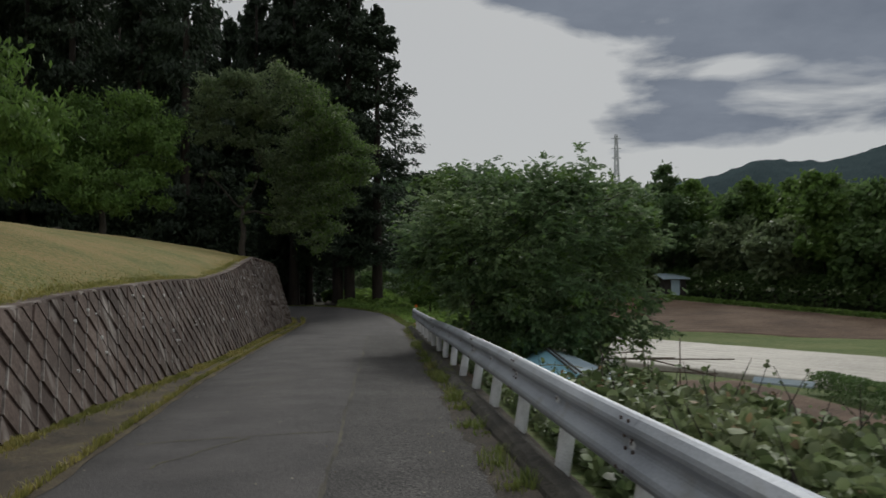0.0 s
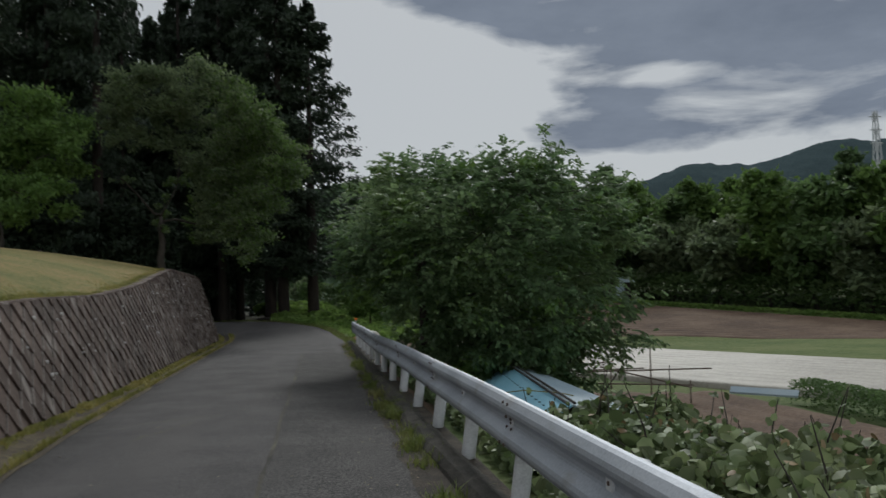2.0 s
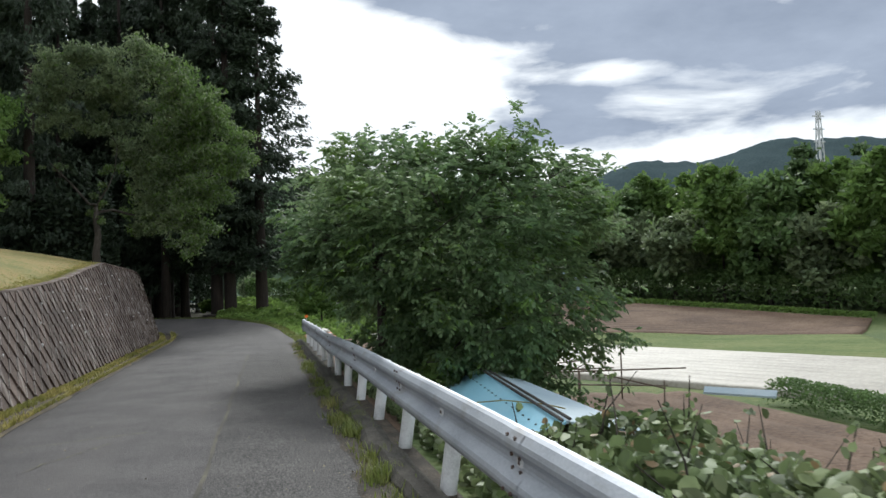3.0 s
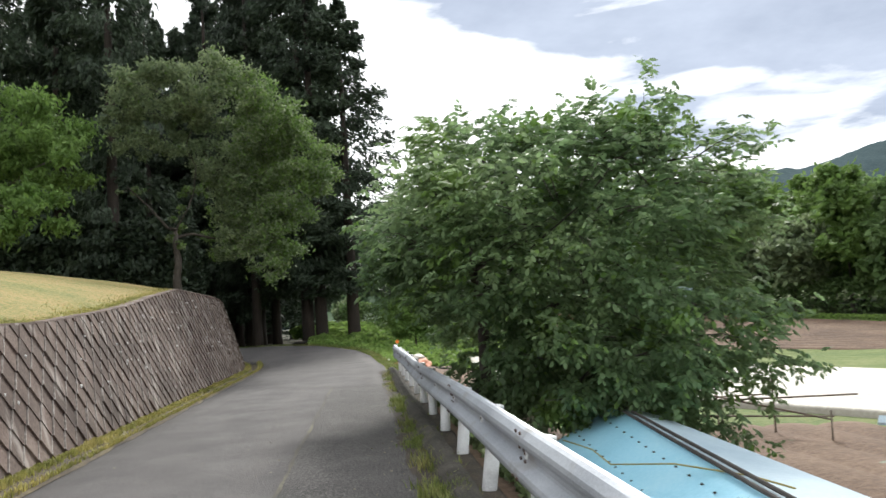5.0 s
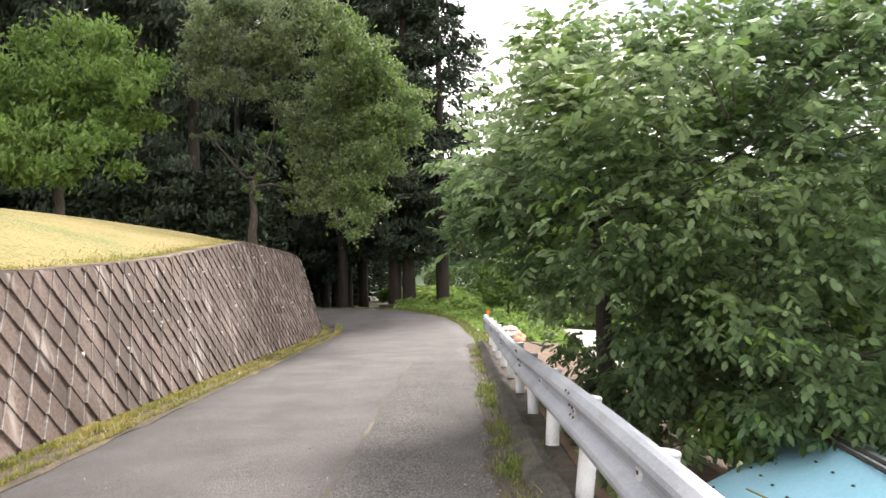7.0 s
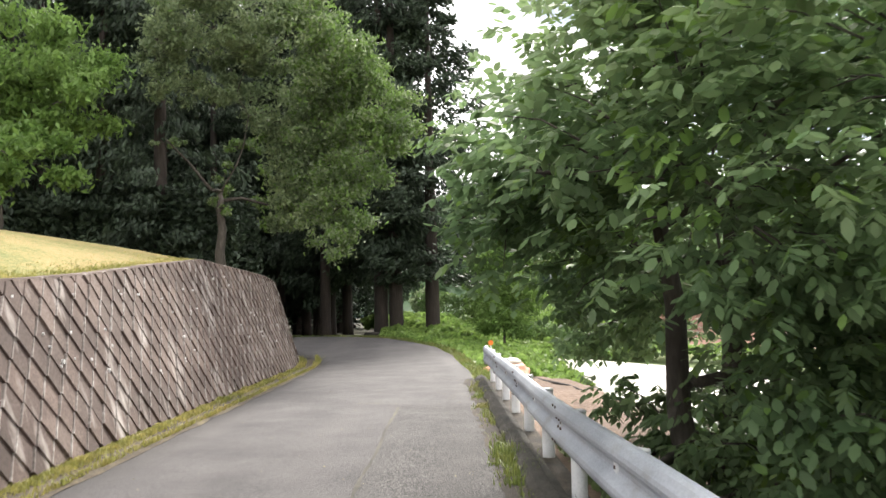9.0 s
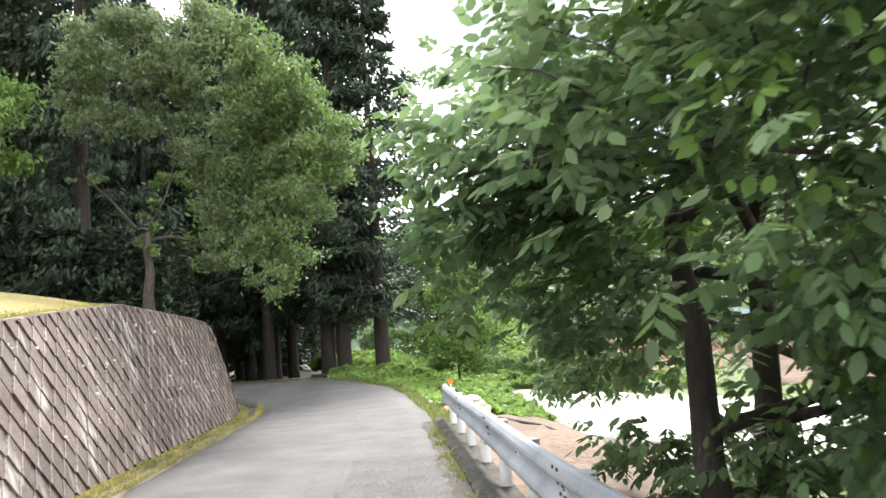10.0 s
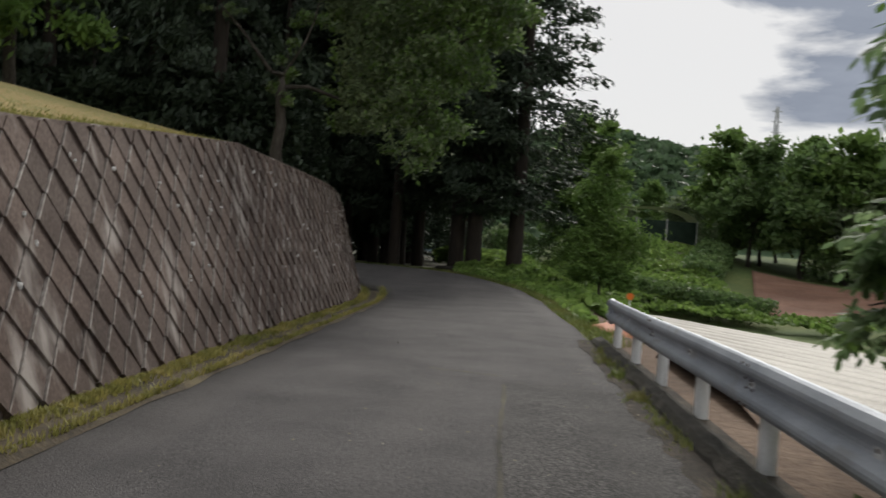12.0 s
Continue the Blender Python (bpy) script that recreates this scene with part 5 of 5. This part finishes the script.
def build_roll():
    v, f = tube([(5.7, 33.6, -1.3), (6.0, 33.3, -1.2), (6.9, 32.4, -1.15), (7.9, 31.5, -1.2), (8.6, 30.7, -1.25)], [0.08, 0.24, 0.30, 0.26, 0.2], 18)
    v = [(a + 0.08 * noise.noise((a * 3, b * 3, c * 3)), b + 0.08 * noise.noise((a * 3, b * 3, c * 3 + 9)), c + 0.07 * noise.noise((a * 4, b * 4, c * 4 + 5))) for a, b, c in v]
    t = piece("sheet_roll", v, f, M_sheet, smooth=True)
    tagged(t, "big loose roll of white plastic sheeting", "plastic sheet")
    for x, y, h in ((4.6, 27.8, 1.3), (5.3, 26.0, 1.4)):
        z = gz(x, y)
        stem("stake", [(x, y, z - 0.2), (x + 0.03, y, z + h)], [0.022, 0.018], M_pole, "thin weathered stake standing in the soil", "stake")


build_roll()

# ---------------------------------------------------------------- slopes, woods and hills


def build_kudzu():
    rng = np.random.default_rng(55)
    n = 85000
    y = rng.uniform(38, 92, n)
    x = np.maximum(road_right(y), np.where(y > 60.5, -4.6, -3.2)) + 0.5 + rng.uniform(0, 1, n) ** 1.5 * 22
    near_field = (x > 4.8) & (y < 75 - x)
    keep = (x < 17) & ~((x > 13.6) & (y > 64) & (y < 88)) & ~((y < 44) & (x > 1.6)) & ~((x > 5.2) & (y < 46)) & ~(near_field & (x > 5.0 + 0.02 * y) & (y < 66))
    x, y = x[keep], y[keep]
    lump = np.array([noise.noise((a * 0.5, b * 0.5, 3)) + 0.5 * noise.noise((a * 1.3, b * 1.3, 1)) for a, b in zip(x, y)])
    z = ground_z(x, y) + np.maximum(0.03, 0.25 + 0.5 * lump + 0.5 * sm(52, 66, y)) * sm(0.4, 2.2, x - road_right(y)) + rng.uniform(0, 0.12, len(x))
    V, F = round_leaves(rng, np.stack([x, y, z], 1), 0.28)
    tagged(new("kudzu", mesh_of("kudzu", V, F, M_leaf_ivy)), "bright green creeper smothering the slope", "creeper", kind="stuff")


build_kudzu()


def woods():
    rng = np.random.default_rng(66)
    kinds = []
    specs = [([(0, 0, 6.5, 2.6, 2.6, 2.2), (-2.2, 0.5, 5, 2, 2, 1.8), (2.2, -0.4, 5.2, 2.1, 2, 1.7), (0.4, 0.6, 9, 2, 2, 1.6), (-0.8, -1.6, 3.2, 2.2, 1.8, 1.4)], M_leaf_mid, 9.5),
             ([(0, 0, 7.5, 2.2, 2.2, 2.4), (-1.7, 0.3, 5.4, 1.8, 1.8, 1.7), (1.8, 0.2, 6, 1.8, 1.8, 1.7), (0, 0, 10.2, 1.6, 1.6, 1.5), (0.9, -1.2, 3.4, 2, 1.7, 1.4)], M_leaf_ivy2, 11),
             ([(0, 0, 5, 2.8, 2.6, 2.0), (2.3, 0, 4, 1.9, 1.9, 1.5), (-2.3, 0.4, 4.2, 2, 1.9, 1.6), (0, 0, 7, 2, 2, 1.3), (0, -1.6, 2.4, 2.4, 1.6, 1.3)], M_leaf_grey, 7.5),
             ([(0, 0, 8, 2.0, 2, 2.6), (1.5, 0.4, 6, 1.8, 1.8, 1.8), (-1.6, 0.1, 5.6, 1.9, 1.8, 1.9), (0.3, -1.2, 3.2, 2.1, 1.6, 1.5), (0, 0, 11.4, 1.3, 1.3, 1.6)], M_leaf_dark, 12)]
    for lobes, mat, top in specs:
        t = grow(rng, (0, 0, 0), top, lobes, 0.2, 4000, (0.68, 0.38), mat, M_bark, "woodland_tree", "full-crowned broadleaf tree of the valley wood", trunks=1, twigs=3, fork=0.25)
        t["group"] = "valley wood"
        kinds.append(t)
    spots, small = [], []
    line = [(22, 86), (27, 82.5), (32, 76), (37, 68), (40.5, 60), (43.5, 52), (45, 44), (48, 36), (52, 28)]
    for row, off in enumerate((0, 4.5, 9.5, 15)):
        for a, b in zip(line[:-1], line[1:]):
            for f in (0.0, 0.5):
                x = a[0] + (b[0] - a[0]) * f + off * 0.8 + rng.normal(0, 0.8)
                y = a[1] + (b[1] - a[1]) * f + off * 0.55 + rng.normal(0, 0.8)
                spots.append((x, y))
    for x in np.arange(-2, 24, 4.2):
        for y in (107, 118):
            small.append((x + rng.normal(0, 1), y + rng.normal(0, 1.4)))
    for x, y in ((19, 90), (21, 94), (24, 92), (18.5, 97), (22, 101), (27, 98), (6, 88), (4.6, 93), (26, 106), (5.2, 99)):
        spots.append((x, y))
    for k, (x, y) in enumerate(spots):
        j = int(rng.integers(0, 4))
        m = pose(x, y, gz(x, y) - 0.1, 0, 0, float(rng.uniform(0, 360)))
        if k < 4:
            kinds[k].matrix_basis = m
        else:
            copy_thing(kinds[j], m)
    for x, y in small:
        t = copy_thing(kinds[int(rng.integers(0, 4))], pose(x, y, gz(x, y) - 0.1, 0, 0, float(rng.uniform(0, 360))))
        t.scale = [float(rng.uniform(0.45, 0.62))] * 3


woods()
for a_, b_ in zip(((22, 85), (27, 81.5), (32, 75), (37, 67), (40.5, 59), (43, 51), (44.5, 43)), ((27, 81.5), (32, 75), (37, 67), (40.5, 59), (43, 51), (44.5, 43), (47.5, 35))):
    hedge("undergrowth", (a_, b_), 3.2, 2.7, 3200, M_leaf_mid, "shrubby undergrowth along the edge of the wood", 0.4)
# added foliage walls whose near-black leaf colour stands for shade behind the lawn
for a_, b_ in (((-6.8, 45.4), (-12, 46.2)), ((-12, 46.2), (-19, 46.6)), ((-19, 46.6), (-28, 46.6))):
    hedge("undergrowth", (a_, b_), 2.4, 6.4, 8000, M_leaf_cedar, "tall undergrowth between cedars and lawn, dark to stand for the wood's shade", 0.32)
# filler foliage in the same dark leaf colour, for the shade among the trunks
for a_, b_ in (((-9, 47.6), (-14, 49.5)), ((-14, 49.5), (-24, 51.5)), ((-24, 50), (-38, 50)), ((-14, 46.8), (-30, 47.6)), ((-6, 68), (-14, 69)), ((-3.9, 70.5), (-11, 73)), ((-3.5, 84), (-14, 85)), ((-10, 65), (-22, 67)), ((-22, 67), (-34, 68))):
    hedge("undergrowth", (a_, b_), 3.0, 3.2, 4200, M_leaf_cedar, "shrubby filler undergrowth beneath the cedars, coloured as dark as their shade", 0.35)
hedge("undergrowth", ((12.5, 78), (17, 92)), 3.0, 1.6, 3000, M_leaf_mid, "shrubby undergrowth along the edge of the wood", 0.35)
hedge("undergrowth", ((-2, 97), (9, 95)), 3.0, 3.2, 3500, M_leaf_mid, "shrubby undergrowth along the edge of the wood", 0.4)
hedge("undergrowth", ((5, 72.5), (14, 66)), 2.4, 1.6, 4500, M_leaf_mid, "shrubby undergrowth along the edge of the wood", 0.3)


def hill(name, ridge, depth, base, leafn, size, mat, seed, label):
    """A wooded hill: ridge points (x, y, z) with slopes falling to base on both sides, covered by tree crowns."""
    rng = np.random.default_rng(seed)
    xs = [p[0] for p in ridge]
    fine = np.linspace(xs[0], xs[-1], 70 if leafn else 420)
    ry = np.interp(fine, xs, [p[1] for p in ridge])
    rz = np.interp(fine, xs, [p[2] for p in ridge])
    V, F = [], []
    m = 16 if leafn else 70
    for i, x in enumerate(fine):
        for j in range(m + 1):
            g = j / m * 2 - 1
            h = base + (rz[i] - base) * (1 - abs(g) ** 1.5)
            V.append((x, ry[i] + g * depth, h * (1 + 0.05 * noise.noise((x * 0.01, g * 3, seed))) + (0 if leafn else size * 0.5 * noise.noise((x * 0.11, (ry[i] + g * depth) * 0.11, 3)) + size * 0.9 * noise.noise((x * 0.02, (ry[i] + g * depth) * 0.02, 5))) if abs(g) < 1 else base))
    for i in range(len(fine) - 1):
        for j in range(m):
            k = i * (m + 1) + j
            F.append((k, k + m + 1, k + m + 2, k + 1))
    h = new(name)
    tagged(h, label, "hill", kind="structure")
    piece("slope", V, F, mat, h, smooth=True)
    if not leafn:
        return
    t = rng.random(leafn)
    x = xs[0] + (xs[-1] - xs[0]) * t
    g = -rng.random(leafn) ** 1.0 * 0.95 + 0.03
    yy = np.interp(x, fine, ry) + g * depth
    zz = base + (np.interp(x, fine, rz) - base) * (1 - np.abs(g) ** 1.5)
    bump = np.array([max(0, noise.noise((a / (size * 3), b / (size * 3), 2))) for a, b in zip(x, yy)])
    zz = zz + bump * size * 1.3 + rng.uniform(0, size * 0.5, leafn)
    V, F = leaves(rng, np.stack([x, yy, zz], 1), size * 1.2, size * 0.8, 0.6, 0.1)
    o = new("tree_cover", mesh_of("tree_cover", V, F, mat))
    o.parent = h
    tagged(o, "", "", kind="stuff")


hill("hill_near", [(-130, 250, 22), (-60, 240, 30), (-5, 235, 29), (20, 235, 33), (50, 238, 29), (90, 240, 26), (160, 235, 30), (240, 230, 26)], 80, 2, 30000, 2.3, M_hill, 71, "wooded hillside closing the valley")
hill("hill_far", [(-100, 900, 60), (100, 880, 86), (190, 850, 96), (300, 820, 106), (360, 800, 124), (430, 780, 126), (500, 760, 142), (620, 700, 132), (760, 620, 120), (950, 500, 90)], 180, 0, 0, 5.0, M_hill_far, 72, "distant wooded ridge, haze mixed into its blue-green")


def build_pylon(x, y, top):
    t = new("power_pylon")
    z, h = top - 52.0, 52.0
    t.location = (x, y, 0)
    tagged(t, "lattice power pylon above the wood, its grey paled for haze", "pylon")
    w0, w1 = 2.8, 0.7
    vf = []
    for sx in (-1, 1):
        for sy in (-1, 1):
            v, f = tube([(sx * w0, sy * w0, 20), (sx * w1, sy * w1, z + h)], [0.45, 0.3], 4)
            piece("leg", v, f, M_steel, t)
    n = 9
    for k in range(n):
        f0, f1 = k / n, (k + 1) / n
        a, b = w0 + (w1 - w0) * f0, w0 + (w1 - w0) * f1
        z0, z1 = 20 + (z + h - 20) * f0, 20 + (z + h - 20) * f1
        for s in (-1, 1):
            vf.append(tube([(-a, s * a, z0), (b, s * b, z1)], [0.2, 0.2], 4))
            vf.append(tube([(a, s * a, z0), (-b, s * b, z1)], [0.2, 0.2], 4))
    v, f = join(*vf)
    piece("bracing", v, f, M_steel, t)
    for zz in (z + h - 3, z + h - 10, z + h - 17):
        v, f = tube([(-3.4, 0, zz), (3.4, 0, zz)], [0.3, 0.3], 4)
        piece("cross_arm", v, f, M_steel, t)


build_pylon(291.0, 407.0, 92.0)
build_pylon(169.0, 597.0, 113.0)

# ---------------------------------------------------------------- wall pieces


def lawn_stone(x, y, s):
    bm = bmesh.new()
    bmesh.ops.create_icosphere(bm, subdivisions=2, radius=s)
    for v in bm.verts:
        v.co = Vector((v.co.x * 1.3, v.co.y, v.co.z * 0.7)) * (1 + 0.25 * noise.noise(v.co * 4 / s * 0.4))
    st = new("stone")
    st.location = (x, y, gz(x, y) + s * 0.25)
    tagged(st, "small grey stone lying on the lawn", "stone")
    part("rock", bm, M_kerb, st)


# simple log shape added in place of the low dark boxes by the cedar pair
stem("log", [(-3.6, 56.6, 0.56), (-2.6, 56.1, 0.58), (-1.7, 56.2, 0.56)], [0.14, 0.15, 0.13], M_dark, "dark log shape standing in for low dark boxes at the foot of the cedars", "log")
lawn_stone(-11.6, 31.6, 0.16)
lawn_stone(-9.2, 33.2, 0.12)


def clip_poly(poly, lid):
    """What lies below the line y = lid of a polygon."""
    out = []
    for a, b in zip(poly, poly[1:] + poly[:1]):
        if a[1] <= lid:
            out.append(a)
        if (a[1] <= lid) != (b[1] <= lid):
            f = (lid - a[1]) / (b[1] - a[1])
            out.append(tuple(a[i] + (b[i] - a[i]) * f for i in range(3)))
    return out


def wall_blocks():
    """Diamond blocks on the battered face, each proud along its lower left edge."""
    d = 0.43
    hd = d / 2 - 0.003
    V = [(-hd, 0, 0.034), (0, -hd, 0.020), (hd, 0, 0.0), (0, hd, 0.016), (-hd, 0, -0.05), (0, -hd, -0.05), (hd, 0, -0.05), (0, hd, -0.05)]
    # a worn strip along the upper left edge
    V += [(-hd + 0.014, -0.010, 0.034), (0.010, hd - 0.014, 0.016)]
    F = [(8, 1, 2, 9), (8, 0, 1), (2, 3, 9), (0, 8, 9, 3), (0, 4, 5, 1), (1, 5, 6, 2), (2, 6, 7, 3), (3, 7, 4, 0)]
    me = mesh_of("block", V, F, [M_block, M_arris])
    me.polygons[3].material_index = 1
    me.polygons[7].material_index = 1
    line = wall_line()
    cum = [0.0]
    for a, b in zip(line[:-1], line[1:]):
        cum.append(cum[-1] + math.hypot(b[0] - a[0], b[1] - a[1]))
    xs, ys = [p[0] for p in line], [p[1] for p in line]
    slope = math.hypot(1, BATTER)
    rng = random.Random(9)
    rv, rf, worn_ids = [], [], []
    s = 17.0
    col = 0
    while s < cum[-1] - 0.5:
        for odd in (0, 1):
            ss = s + odd * d / 2
            x, y = float(np.interp(ss, cum, xs)), float(np.interp(ss, cum, ys))
            xn, yn = float(np.interp(ss + 0.3, cum, xs)), float(np.interp(ss + 0.3, cum, ys))
            xp, yp = float(np.interp(ss - 0.3, cum, xs)), float(np.interp(ss - 0.3, cum, ys))
            along = Vector((xn - xp, yn - yp, 0)).normalized()
            outw = Vector((along.y, -along.x, 0))
            up = (Vector((0, 0, 1)) - outw * BATTER).normalized()
            nrm = along.cross(up)
            H = float(topz(y)) * slope
            h = (0.5 if odd else 1.0) * d - 0.10
            while h - d / 2 < H - 0.06:
                c = Vector((x, y, 0)) + up * h + nrm * rng.uniform(-0.003, 0.010)
                m = Matrix((along, up, nrm)).transposed().to_4x4()
                m.translation = c
                m = m @ Matrix.Rotation(rng.uniform(-0.022, 0.022), 4, "Z") @ Matrix.Rotation(rng.uniform(-0.03, 0.03), 4, "X")
                lid = H - 0.035 - h
                if lid < hd - 0.01:
                    # a block cut off by the coping line
                    poly = clip_poly(V[:4], lid)
                    if len(poly) >= 3:
                        k = len(rv)
                        n_ = len(poly)
                        rv += [tuple(m @ Vector(q)) for q in poly] + [tuple(m @ Vector((q[0], q[1], -0.05))) for q in poly]
                        rf.append(tuple(k + i for i in range(n_)))
                        rf += [(k + i, k + n_ + i, k + n_ + (i + 1) % n_, k + (i + 1) % n_) for i in range(n_)]
                elif 18.6 < y < 29.6:
                    o = new("block", me)
                    o.parent = wall
                    o.matrix_basis = m
                else:
                    k = len(rv)
                    rv += [tuple(m @ Vector(q)) for q in V]
                    worn_ids += [len(rf) + 3, len(rf) + 7]
                    rf += [tuple(i + k for i in q) for q in F]
                h += d
        s += d
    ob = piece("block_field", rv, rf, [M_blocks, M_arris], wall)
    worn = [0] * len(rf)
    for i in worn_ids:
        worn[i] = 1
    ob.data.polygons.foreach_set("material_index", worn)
    tagged(ob, "", "", kind="stuff")
    # pale lime marks at some drain joints
    rng2 = np.random.default_rng(3)
    for _ in range(70):
        y = float(rng2.uniform(9, 38))
        h = float(rng2.uniform(0.3, 0.92)) * float(topz(y))
        x = float(xb(y)) - BATTER * h
        n = 9
        r = float(rng2.uniform(0.012, 0.028))
        vv = [(0.045, 0, 0)] + [(0.038, math.cos(6.28 * k / n) * r * float(rng2.uniform(0.6, 1.2)), math.sin(6.28 * k / n) * r * float(rng2.uniform(0.6, 1.4))) for k in range(n)] + [(0.0, math.cos(6.28 * k / n) * r, math.sin(6.28 * k / n) * r) for k in range(n)]
        ff = [(0, 1 + k, 1 + (k + 1) % n) for k in range(n)] + [(1 + k, 1 + n + k, 1 + n + (k + 1) % n, 1 + (k + 1) % n) for k in range(n)]
        o = piece("lime_spot", vv, ff, M_lime, wall)
        o.location = (x, y, h)


wall_blocks()
